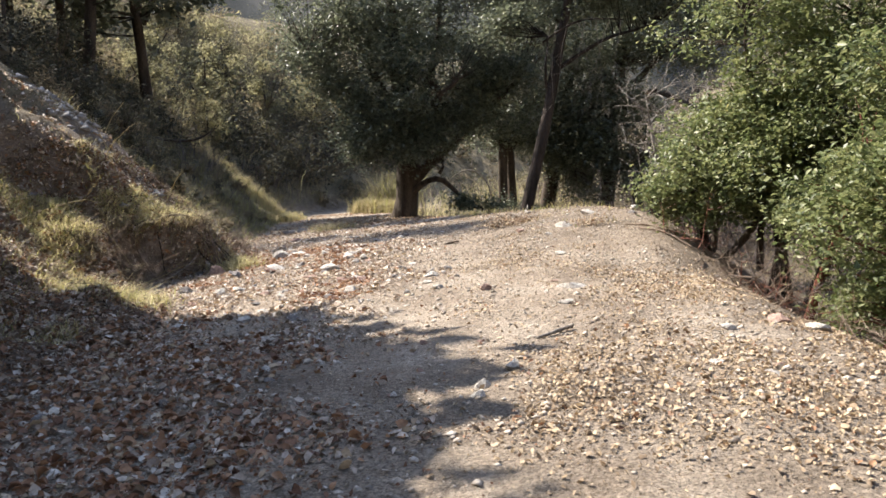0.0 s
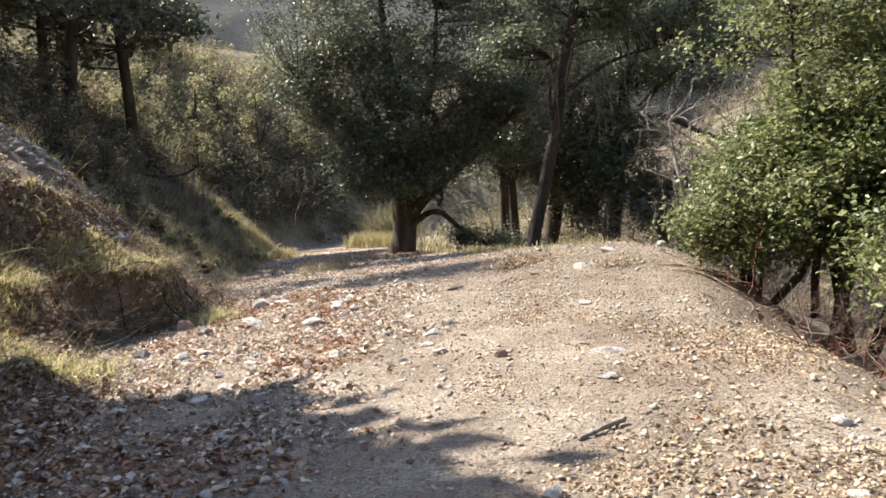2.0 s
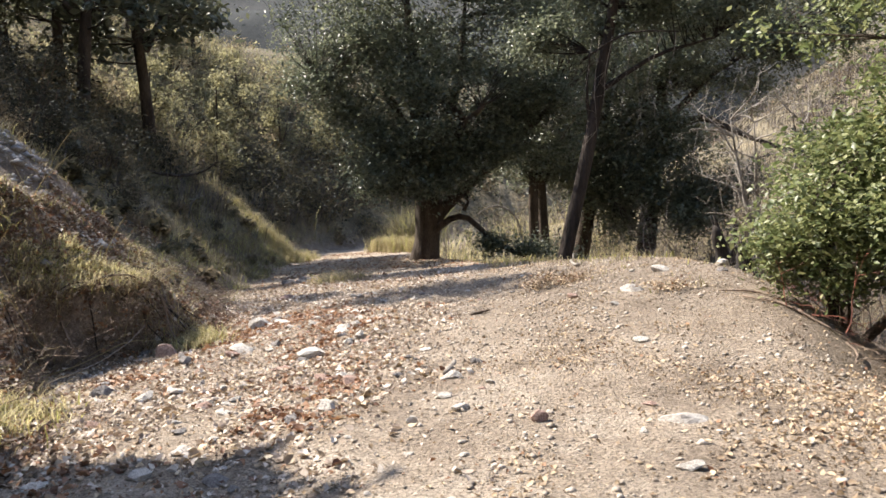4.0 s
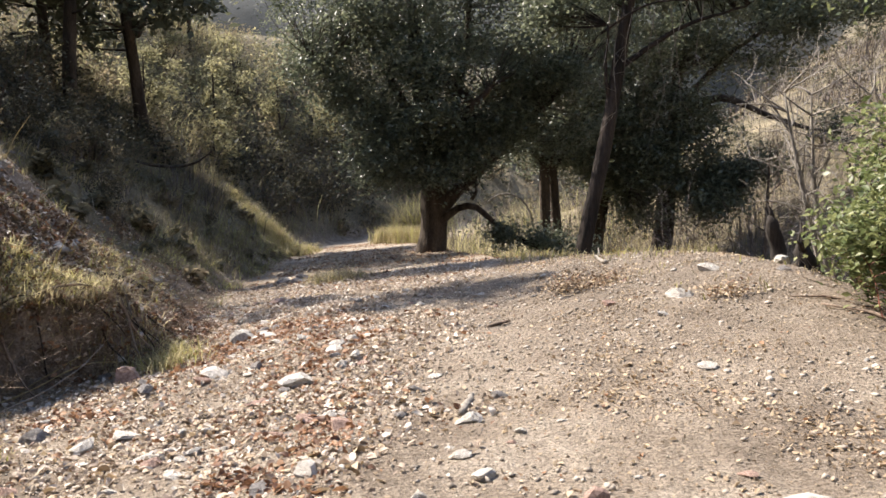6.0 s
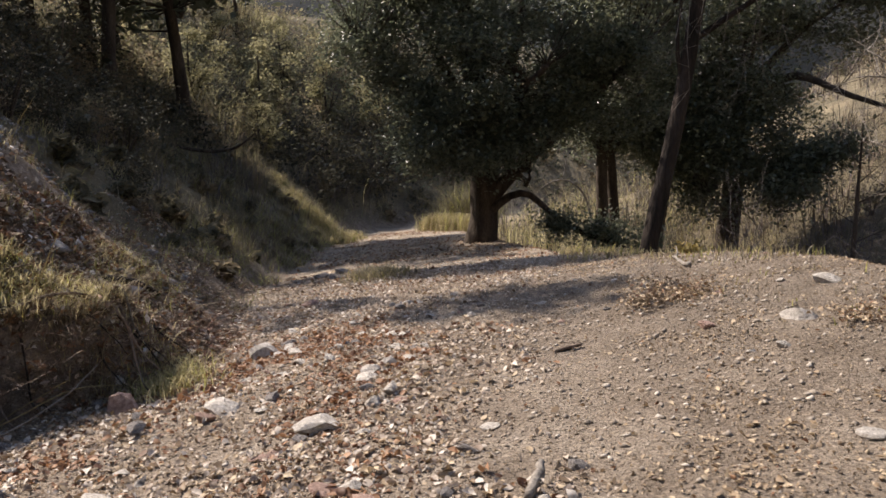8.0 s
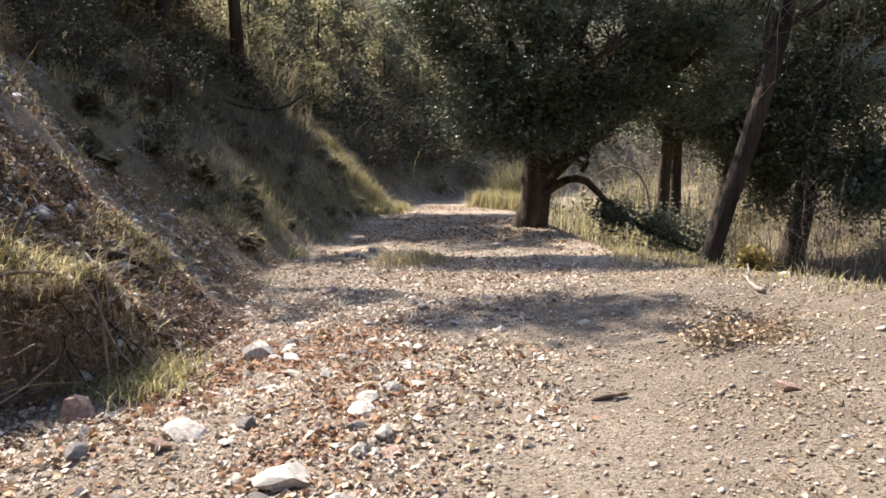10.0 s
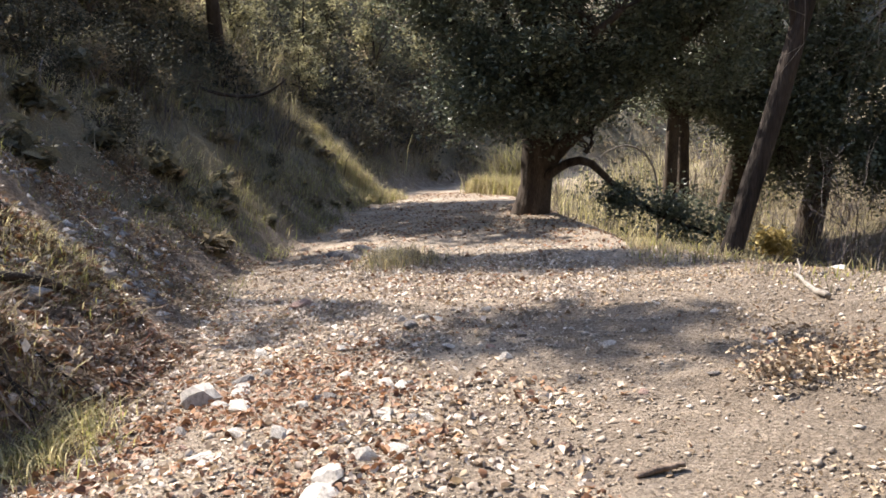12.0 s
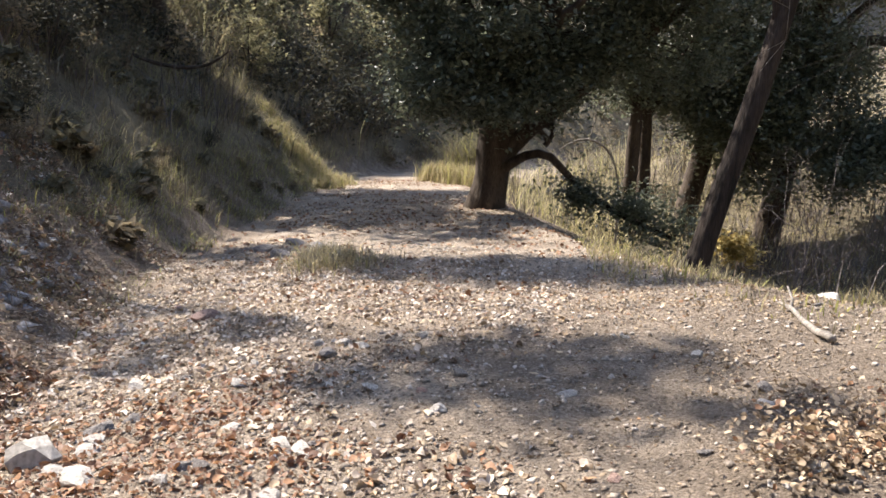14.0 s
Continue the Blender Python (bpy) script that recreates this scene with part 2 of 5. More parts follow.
def thing(name, place, label, category, group="", kind=""):
    ob = new(name)
    ob.location = place
    ob.empty_display_size = 0.2
    return tagged(ob, label, category, group, kind)


def tube(path, radii, sides=8, lumps=0.0):
    """A tapered tube along a path: places and quads."""
    path, radii = np.asarray(path, float), np.asarray(radii, float)
    path = np.concatenate([path[:1], path, path[-1:] + (path[-1:] - path[-2:-1]) * 0.02])
    path[0] = path[1] - (path[2] - path[1]) * 0.02
    radii = np.concatenate([[radii[0] * 0.04], radii, [radii[-1] * 0.04]])
    ahead = np.gradient(path, axis=0)
    ahead /= np.linalg.norm(ahead, axis=1)[:, None] + 1e-9
    side = np.cross(ahead, np.array([0.31, 0.95, 0.08]))
    side /= np.linalg.norm(side, axis=1)[:, None] + 1e-9
    up = np.cross(side, ahead)
    a = np.linspace(0, 2 * np.pi, sides, endpoint=False)
    swell = 1 + lumps * (rng.random((len(path), sides)) - 0.5)
    ring = (np.cos(a)[None, :, None] * side[:, None] + np.sin(a)[None, :, None] * up[:, None]) * (radii[:, None] * swell)[:, :, None]
    verts = (path[:, None] + ring).reshape(-1, 3)
    rings = len(path)
    if radii.max() < 0.012:  # hair-thin twigs need no end caps
        verts, rings = verts[sides:-sides], rings - 2
    i, j = np.meshgrid(np.arange(rings - 1), np.arange(sides), indexing="ij")
    k = (j + 1) % sides
    return verts, np.stack([i * sides + j, i * sides + k, (i + 1) * sides + k, (i + 1) * sides + j], -1).reshape(-1, 4)


def joined(pieces):
    verts, faces, n = [], [], 0
    for v, f in pieces:
        verts.append(v)
        faces.append(np.asarray(f) + n)
        n += len(v)
    return np.concatenate(verts), np.concatenate(faces)


def smooth_path(points, n=14, wobble=0.0):
    """Points (x, y, z, radius) joined by a smooth curve of n steps."""
    p = np.asarray(points, float)
    d = np.concatenate([[0], np.cumsum(np.linalg.norm(np.diff(p[:, :3], axis=0), axis=1))])
    t = np.linspace(0, d[-1], n)
    out = np.stack([np.interp(t, d, p[:, k]) for k in range(4)], 1)
    for _ in range(2):
        out[1:-1, :3] = (out[:-2, :3] + 2 * out[1:-1, :3] + out[2:, :3]) / 4
    if wobble:
        out[1:, :3] += np.cumsum(rng.normal(0, wobble, (n - 1, 3)), axis=0) * np.linspace(0.2, 1, n - 1)[:, None]
    return out


def leaf_mesh(name, places, size, mats, up=0.35, long=1.9, fold=0.25, spread=0.35, slots=None, lie=None):
    """Many single leaves, each folded along its midrib. lie: how flat they lie (normals given by slope are ignored)."""
    n = len(places)
    normal = rng.normal(0, 1, (n, 3))
    normal[:, 2] = np.abs(normal[:, 2]) + up * 2
    if lie is not None:
        normal = np.stack([rng.normal(0, lie, n), rng.normal(0, lie, n), np.ones(n)], 1)
    normal /= np.linalg.norm(normal, axis=1)[:, None]
    along = np.cross(normal, rng.normal(0, 1, (n, 3)))
    along /= np.linalg.norm(along, axis=1)[:, None] + 1e-9
    across = np.cross(normal, along)
    s = (size * (1 + spread * rng.normal(0, 1, n)).clip(0.45, 2.2))[:, None]
    bend = normal * (s * fold)
    a = places - along * s * 0.5 * long
    b = places + across * s * 0.5 + bend * rng.random((n, 1)) * 1.6
    c = places + along * s * 0.5 * long + bend * rng.normal(0, 1, (n, 1))
    d = places - across * s * 0.5 + bend * rng.random((n, 1)) * 1.6
    verts = np.stack([a, b, c, d], 1).reshape(-1, 3)
    base = np.arange(n)[:, None] * 4
    tris = np.concatenate([base + np.array([0, 1, 2]), base + np.array([0, 2, 3])], 1).reshape(-1, 3)
    return mesh_of(name, verts, tris, mats, slots=None if slots is None else np.repeat(slots, 2))


def grass_mesh(name, roots, height, mats, lean=0.45, width=0.006, slots=None, drift=(0, 0)):
    """Single grass blades of three faces each, bowed over at the tip."""
    n = len(roots)
    h = (height * (0.45 + 0.8 * rng.random(n)))[:, None]
    turn = rng.random(n) * 2 * np.pi
    out = np.stack([np.cos(turn), np.sin(turn), np.zeros(n)], 1)
    side = np.stack([-np.sin(turn), np.cos(turn), np.zeros(n)], 1) * (width * (0.6 + 0.8 * rng.random(n)))[:, None]
    bow = out * (lean * rng.random((n, 1)) * 1.6) + np.array([drift[0], drift[1], 0.0])
    mid = roots + np.array([0, 0, 0.55]) * h + bow * h * 0.3
    tip = roots + np.array([0, 0, 0.92]) * h + bow * h
    verts = np.stack([roots - side, roots + side, mid - side * 0.8, mid + side * 0.8, tip], 1).reshape(-1, 3)
    base = np.arange(n)[:, None] * 5
    tris = np.concatenate([base + np.array([0, 1, 3]), base + np.array([0, 3, 2]), base + np.array([2, 3, 4])], 1).reshape(-1, 3)
    return mesh_of(name, verts, tris, mats, slots=None if slots is None else np.repeat(slots, 3))


# ---- the lie of the land ----
LATTICE = np.random.default_rng(3).random((256, 256))


def value_noise(x, y):
    xi, yi = np.floor(x).astype(int), np.floor(y).astype(int)
    fx, fy = x - xi, y - yi
    fx, fy = fx * fx * (3 - 2 * fx), fy * fy * (3 - 2 * fy)
    a, b = LATTICE[xi % 256, yi % 256], LATTICE[(xi + 1) % 256, yi % 256]
    c, d = LATTICE[xi % 256, (yi + 1) % 256], LATTICE[(xi + 1) % 256, (yi + 1) % 256]
    return (a * (1 - fx) + b * fx) * (1 - fy) + (c * (1 - fx) + d * fx) * fy - 0.5


def rough(x, y, scale, octaves=4):
    total, weight = 0.0, 1.0
    for k in range(octaves):
        total = total + weight * value_noise(x / scale + 17.3 * k, y / scale - 9.1 * k)
        scale, weight = scale * 0.5, weight * 0.5
    return total


def bell(x, y, cx, cy, rx, ry):
    return np.exp(-((x - cx) / rx) ** 2 - ((y - cy) / ry) ** 2)


def smooth_low(a, b, k):
    h = np.clip(0.5 + 0.5 * (b - a) / k, 0, 1)
    return b * (1 - h) + a * h - k * h * (1 - h)


def left_edge(y):
    return np.interp(y, [-30, 0, 4, 6, 7, 8, 8.6, 9.0, 9.5, 9.75, 9.95, 10.1, 10.5, 11.2, 12.2, 13, 15, 18, 21, 25, 28, 31, 34, 37, 40, 45, 55, 66, 80, 200],
                     [-2.6, -2.5, -2.4, -2.45, -2.65, -3.15, -3.65, -3.95, -4.1, -4.0, -3.55, -3.3, -3.05, -3.0, -3.1, -3.45, -4.1, -4.8, -5.4, -6.1, -6.6, -7.0, -7.1, -6.5, -5.0, -1.5, 6, 14, 22, 90])


def right_edge(y):
    return np.interp(y, [-30, 0, 4, 8, 10.5, 12.5, 14, 15, 16.5, 18, 20, 22, 24, 28, 32, 35, 38, 42, 50, 62, 80, 200],
                     [2.7, 2.7, 2.65, 2.6, 2.9, 2.6, 1.8, 1.2, 0.65, 0.1, -0.3, -0.6, -1.0, -2.0, -2.8, -2.9, -1.9, 0.6, 6.5, 15, 26, 95])


def road_height(y):
    return np.interp(y, [-30, 0, 4, 7, 9, 11, 13.5, 16, 19, 22, 26, 33, 40, 60, 200], [0.6, 0.27, 0.22, 0.14, 0.09, 0.09, 0.03, -0.13, -0.42, -0.68, -1.0, -1.6, -2.1, -2.6, -3])


def height(x, y, fine=True):
    x, y = np.asarray(x, float), np.asarray(y, float)
    lo, hi, mid = left_edge(y), right_edge(y), road_height(y)
    tilt = np.interp(y, [0, 12, 16, 22, 40], [0.075, 0.085, 0.08, 0.06, 0.0])
    inside = np.clip(x, lo, hi)
    z = mid + tilt * inside
    z = z + 0.13 * bell(x, y, 2.0, 10.8, 1.4, 2.4) + 0.05 * bell(x, y, 0.9, 14.0, 1.6, 1.5) + (0.10 * np.clip((9.5 - y) / 2, 0, 1) - 0.06) * bell(x - lo, 0, 0.4, 0, 0.9, 1)
    z = z - 0.15 * np.clip((x - 1.5) / 1.2, 0, 1) ** 1.5 * np.clip((9.5 - y) / 2.5, 0, 1)
    # the cut bank and the hill above it
    u = np.maximum(lo - x, 0)
    steep = np.interp(y, [0, 5, 10, 14, 20, 30, 40], [0.7, 0.9, 0.95, 0.58, 0.68, 0.75, 0.55])
    bank = steep * np.minimum(u, 1.6) + np.interp(y, [12, 14, 16, 18, 22], [0.9, 1.0, 0.85, 0.7, 0.75]) * np.clip(u - 1.5, 0, 1.5)
    bank = bank * (1 - np.exp(-u * 3.5))
    # nearer, a leafy apron that steepens upwards, with a broken lip of roots and turf further along
    ragged = u + np.clip(u * 3, 0, 1) * (0.22 * rough(x, y, 1.3, 3) + 0.22 * rough(x, y, 0.4, 3))
    lip = np.interp(y, [8.0, 8.7, 9.2, 9.7, 10.2, 10.9, 12.0], [0.0, 0.40, 0.66, 0.64, 0.5, 0.28, 0.0])
    rise = np.interp(y, [5, 8, 9.2, 11, 12.2], [0.42, 0.44, 0.46, 0.48, 0.52])
    ledge = rise * u + lip * np.clip((ragged - 0.05) / 0.2, 0, 1) - np.interp(y, [5, 8.3, 8.9], [0.14, 0.2, 0.0]) * np.clip(u / 0.9, 0, 1)
    ledge = ledge + np.interp(y, [6, 8, 9, 10.5, 12], [0.35, 0.45, 0.35, 0.4, 0.35]) * np.clip(u - np.interp(y, [8.2, 9.2], [0.9, 1.2]), 0, 2.0)
    ledge = ledge + np.clip(u * 2, 0, 1) * (0.18 * rough(x, y, 0.8, 3) + 0.10 * bell(x, y, -3.2, 7.2, 0.5, 0.5))
    near = np.clip((12.4 - y) / 1.6, 0, 1)
    bank = bank * (1 - near) + ledge * near
    bank = np.minimum(bank, 2.9) + np.interp(y, [10, 17, 34, 42], [0.5, 0.72, 0.72, 0.5]) * np.clip(u - 3.0, 0, 18) + 0.6 * np.maximum(u - 21, 0)
    bank = bank + 0.25 * rough(x, y, 2.5) * np.clip(u, 0, 2) * 0.8
    ceiling = np.interp(y, [0, 25, 38, 55, 90], [40, 34, 24, 14, 14.0])
    z = z + smooth_low(bank, ceiling, 3.0)
    # the slope below the road, the gully and its far side
    v = np.maximum(x - hi, 0)
    drop = np.interp(y, [0, 12, 20, 30, 50], [0.75, 0.7, 0.6, 0.35, 0.2])
    depth = np.interp(y, [0, 12, 20, 30, 50], [3.6, 3.4, 2.4, 1.4, 0.6])
    fall = depth * (1 - np.exp(-(v - 0.3 * (1 - np.exp(-v / 0.3))) * drop / depth))
    rise = 0.42 * np.maximum(v - np.interp(y, [0, 20, 40, 60], [16, 12, 6, 4]), 0)
    rise = rise + 0.26 * np.maximum(y - 33, 0) * np.clip(v / 6, 0, 1)
    z = z - fall + smooth_low(rise, 46 + 0 * x, 20) + 0.35 * rough(x, y, 4) * np.clip(v - 0.6, 0, 3) / 3
    # mountains far off
    away = np.hypot(x, y)
    z = z + np.clip((away - 140) / 500, 0, 1.3) * (235 + 110 * rough(x, y, 260, 6)) + np.clip((away - 90) / 80, 0, 1) * 10 * rough(x, y, 40, 5)
    z = z + np.clip((-y - 6) / 20, 0, 1) * 0.5 * np.maximum(-y - 6, 0) * 0.4
    if fine:
        z = z + 0.03 * rough(x, y, 0.22, 2) + 0.035 * rough(x, y, 0.9, 4) + 0.07 * rough(x, y, 3.2, 2) + np.clip(u * 2, 0, 1) * 0.15 * rough(x, y, 0.45, 3)
    return z


def graded(lo, hi, step, far_lo, far_hi, growth):
    core = list(np.arange(lo, hi + 1e-6, step))
    for sign, end, target in ((1, -1, far_hi), (-1, 0, far_lo)):
        gap, at, extra = step, core[end], []
        while (at < target) if sign > 0 else (at > target):
            gap *= growth
            at += sign * gap
            extra.append(at)
        core = core + extra if sign > 0 else extra[::-1] + core
    return np.array(core)


gx, gy = graded(-5.4, 4.0, 0.078, -900, 900, 1.08), graded(1.5, 21.0, 0.12, -260, 1500, 1.06)
GX, GY = np.meshgrid(gx, gy, indexing="ij")
GZ = height(GX, GY)
ni, nj = len(gx), len(gy)
ii, jj = np.meshgrid(np.arange(ni - 1), np.arange(nj - 1), indexing="ij")
quads = np.stack([ii * nj + jj, (ii + 1) * nj + jj, (ii + 1) * nj + jj + 1, ii * nj + jj + 1], -1).reshape(-1, 4)
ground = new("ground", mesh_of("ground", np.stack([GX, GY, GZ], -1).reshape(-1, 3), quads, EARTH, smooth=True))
tagged(ground, "dirt track cut into a dry scrubby hillside above a gully", "ground", kind="structure")
edge_noise = 0.35 * rough(GX, GY, 1.3, 3)
masks = {
    "road": np.clip((GX - left_edge(GY) + 0.1 + edge_noise) / 0.5, 0, 1) * np.clip((right_edge(GY) - GX + 0.5 + edge_noise) / 0.6, 0, 1),
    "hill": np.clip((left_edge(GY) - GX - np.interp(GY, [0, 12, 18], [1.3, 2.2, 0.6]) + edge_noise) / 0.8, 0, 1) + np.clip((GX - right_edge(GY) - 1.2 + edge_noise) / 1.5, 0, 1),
    "soil": 0.8 * np.clip(1.0 * bell(GX, GY, 1.4, 11.8, 2.5, 3.2) + 0.6 * edge_noise, 0, 1) + 0.45 * bell(GX, GY, 1.6, 2.6, 0.9, 0.9) + 0.9 * np.clip(1 - np.abs(GX - right_edge(GY) - 0.15) / 0.4 + edge_noise, 0, 1) * np.clip((10.5 - GY) / 2, 0, 1) + 0.7 * bell(GX, GY, 0.9, 3.3, 1.0, 0.35),
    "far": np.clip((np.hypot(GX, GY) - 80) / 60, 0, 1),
}
for mask_name, values in masks.items():
    layer = ground.data.attributes.new(mask_name, "FLOAT", "POINT")
    layer.data.foreach_set("value", np.clip(values, 0, 1).astype(np.float32).ravel())


def on_ground(x, y, lift=0.0):
    return np.stack([x, y, height(x, y) + lift], -1)

# ---- trees ----
def clump_centres(blobs, per_bunch=6):
    """Places for leaf clumps in the outer part of ellipsoids (x, y, z, rx, ry, rz, count)."""
    out = []
    for cx, cy, cz, rx, ry, rz, count in blobs:
        bunches = max(3, int(count / per_bunch))
        d = rng.normal(0, 1, (bunches, 3))
        d /= np.linalg.norm(d, axis=1)[:, None]
        r = rng.random(bunches) ** 0.42 * (1 + 0.25 * (rng.random(bunches) < 0.3))
        bunch = (d * r[:, None])[rng.integers(0, bunches, count)]
        out.append(np.array([cx, cy, cz]) + (bunch + rng.normal(0, 0.13, (count, 3))) * np.array([rx, ry, rz]))
    return np.concatenate(out)


def twig_tubes(limb_points, centres, radius=0.02):
    pieces = []
    for c in centres:
        d = np.linalg.norm(limb_points[:, :3] - c, axis=1) + np.maximum(limb_points[:, 2] - c[2], 0) * 0.8
        s = limb_points[np.argmin(d)]
        mid = (s[:3] + c) / 2 + rng.normal(0, 0.10, 3) * np.linalg.norm(s[:3] - c) + np.array([0, 0, 0.06])
        r = min(radius, s[3] * 0.7)
        path = smooth_path([(*s[:3], r), (*mid, r * 0.6), (*c, r * 0.2)], 5)
        pieces.append(tube(path[:, :3], path[:, 3], 3))
    return pieces


def tree(name, place, label, category, trunk, limbs, blobs, leaf, per_clump, clump, bark, leaves, group="", twig=0.03, sides=12, bunch=6):
    """A tree at place: trunk and limbs are lists of (x, y, z, radius) from its base, blobs the ellipsoids of its crown."""
    ob = thing(name, place, label, category, group)
    path = smooth_path(trunk, 18, 0.012)
    v, f = tube(path[:, :3], path[:, 3], sides, 0.16)
    part("trunk", mesh_of("trunk", v, f, bark, smooth=True), ob)
    reach = [path[len(path) // 3:]]
    for line in limbs:
        p = smooth_path(line, 14, 0.02)
        v, f = tube(p[:, :3], p[:, 3], 8, 0.14)
        part("limb", mesh_of("limb", v, f, bark, smooth=True), ob)
        reach.append(p[3:])
    reach = np.concatenate(reach)
    if blobs:
        centres = clump_centres(blobs, bunch)
        v, f = joined(twig_tubes(reach, centres, twig))
        part("branchwork", mesh_of("branchwork", v, f, bark), ob)
        spread = rng.normal(0, 1, (len(centres), per_clump, 3)) * np.array([1, 1, 0.7]) * (clump * (0.6 + 0.8 * rng.random((len(centres), 1, 1))))
        part("crown", leaf_mesh("crown", (centres[:, None] + spread).reshape(-1, 3), leaf, leaves), ob)
    return ob


def bare_branches(start, direction, length, radius, levels, kids=4, bend=0.25, sides=5, pieces=None, droop=0.0):
    """A leafless branch with its side branches, as tubes."""
    pieces = [] if pieces is None else pieces
    n = 6 if levels else 4
    pts = [np.asarray(start, float)]
    d = np.asarray(direction, float) / np.linalg.norm(direction)
    for _ in range(n - 1):
        d = d + rng.normal(0, bend, 3) * 0.5 + np.array([0, 0, -droop])
        d /= np.linalg.norm(d)
        pts.append(pts[-1] + d * length / (n - 1))
    pts = np.array(pts)
    pieces.append(tube(pts, np.linspace(radius, radius * 0.35, n), sides))
    if levels:
        for _ in range(kids):
            k = rng.integers(2, n)
            way = d * 0.7 + rng.normal(0, 0.75, 3)
            bare_branches(pts[k], way, length * (0.45 + 0.3 * rng.random()), radius * 0.5, levels - 1, kids, bend, max(3, sides - 1), pieces, droop)
    return pieces


def z_at(x, y):
    return float(height(x, y))


def at(x, y, lift=-0.03):
    return (x, y, z_at(x, y) + lift)


OAK = (-1.3, 24.0)
big_oak = tree("oak_tree", at(*OAK, -0.1), "large live oak with thick dark trunk and spreading crown", "tree",
     [(-0.14, 0, -0.15, 0.44), (-0.10, 0, 0.15, 0.36), (-0.02, 0, 0.7, 0.33), (0.08, 0, 1.3, 0.35), (0.08, 0.1, 1.9, 0.36), (-0.05, 0.1, 3.2, 0.3), (-0.2, 0.2, 5.0, 0.18), (-0.3, 0.2, 7.2, 0.06)],
     [[(0.15, 0, 1.1, 0.2), (0.6, -0.2, 1.6, 0.15), (1.1, -0.3, 2.0, 0.13), (2.2, -0.3, 3.0, 0.12), (3.2, -0.3, 3.9, 0.06)],
      [(0.2, -0.2, 0.85, 0.10), (0.62, -0.45, 1.2, 0.085), (0.95, -0.5, 1.36, 0.08), (1.13, -0.5, 1.26, 0.075), (1.36, -0.5, 0.9, 0.07), (1.72, -0.5, 0.66, 0.065), (2.35, -0.5, 0.3, 0.06), (3.3, -0.5, 0.02, 0.03)],
      [(-0.1, 0, 1.8, 0.2), (-0.8, -0.2, 2.9, 0.15), (-1.7, -0.4, 3.9, 0.1), (-2.8, -0.5, 4.8, 0.05)],
      [(0.1, 0.1, 2.0, 0.22), (0.5, 0.4, 3.2, 0.17), (1.0, 0.6, 4.8, 0.1), (1.3, 0.7, 6.8, 0.05)],
      [(0.0, 0.1, 2.6, 0.18), (-0.8, 0.6, 3.9, 0.12), (-1.6, 0.8, 5.6, 0.06)],
      [(0.2, -0.1, 2.2, 0.16), (0.8, -1.0, 3.2, 0.11), (1.5, -1.9, 3.9, 0.05)],
      [(0.95, -0.5, 1.36, 0.05), (1.05, -0.5, 1.5, 0.04), (0.98, -0.5, 1.62, 0.015)]],
     [(-0.4, 0, 5.6, 3.3, 3.0, 2.3, 250), (0.2, 0, 8.4, 3.5, 2.6, 2.0, 170), (-2.1, -0.3, 5.0, 1.4, 1.3, 1.0, 60), (-1.5, -0.6, 3.6, 0.95, 0.9, 0.7, 50), (-0.9, -1.0, 2.6, 0.75, 0.8, 0.55, 44),
      (-0.8, -1.2, 2.25, 0.8, 0.8, 0.55, 54), (0.2, -1.2, 2.35, 0.9, 0.8, 0.55, 54), (-0.3, -1.4, 3.2, 1.3, 0.9, 0.8, 70), (-0.3, -1.3, 5.0, 1.5, 0.8, 1.5, 90), (0.9, -0.9, 2.7, 0.9, 0.8, 0.55, 46), (1.8, -0.6, 3.9, 1.8, 1.5, 1.2, 100), (1.9, -0.9, 2.85, 1.0, 0.9, 0.55, 42),
      (2.9, -0.5, 3.4, 1.2, 1.1, 0.9, 56), (2.9, 0.2, 6.4, 2.1, 1.7, 2.0, 120), (-1.6, 0, 8.2, 2.2, 1.6, 1.5, 70), (3.3, 0.3, 9.0, 2.0, 1.6, 1.6, 70),
      (2.5, -0.5, 0.42, 0.8, 0.35, 0.24, 17), (1.6, -0.5, 0.72, 0.45, 0.3, 0.26, 12), (3.4, -0.6, 0.15, 0.6, 0.3, 0.22, 11)],
     0.044, 112, 0.29, BARK, OAK_LEAF, twig=0.014)
big_oak.scale = (1.07, 1.07, 1.07)
tree("leaning_tree", at(1.78, 18.7, -0.15), "tall brown tree trunk leaning over the track edge", "tree",
     [(-0.08, 0, -0.1, 0.2), (0.0, 0, 0.4, 0.165), (0.22, 0.05, 1.3, 0.15), (0.48, 0.1, 2.4, 0.14), (0.76, 0.2, 3.6, 0.13), (1.05, 0.3, 5.0, 0.12), (1.6, 0.4, 8.0, 0.08), (2.1, 0.5, 10.5, 0.04)],
     [[(0.78, 0.2, 3.7, 0.05), (0.65, 0.1, 4.3, 0.035), (0.75, 0.0, 5.2, 0.02)], [(0.95, 0.3, 4.5, 0.06), (2.2, 0.1, 5.2, 0.04), (3.2, -0.2, 5.4, 0.02)]],
     [(1.9, 0.7, 7.9, 2.6, 2.0, 1.8, 100), (0.5, 0.9, 6.2, 1.3, 0.8, 0.9, 36), (1.9, 0.9, 6.1, 1.5, 0.9, 1.0, 50), (3.3, 0.7, 6.3, 1.5, 1.1, 1.0, 56)],
     0.042, 150, 0.28, BARK_BROWN, OAK_LEAF, twig=0.014)
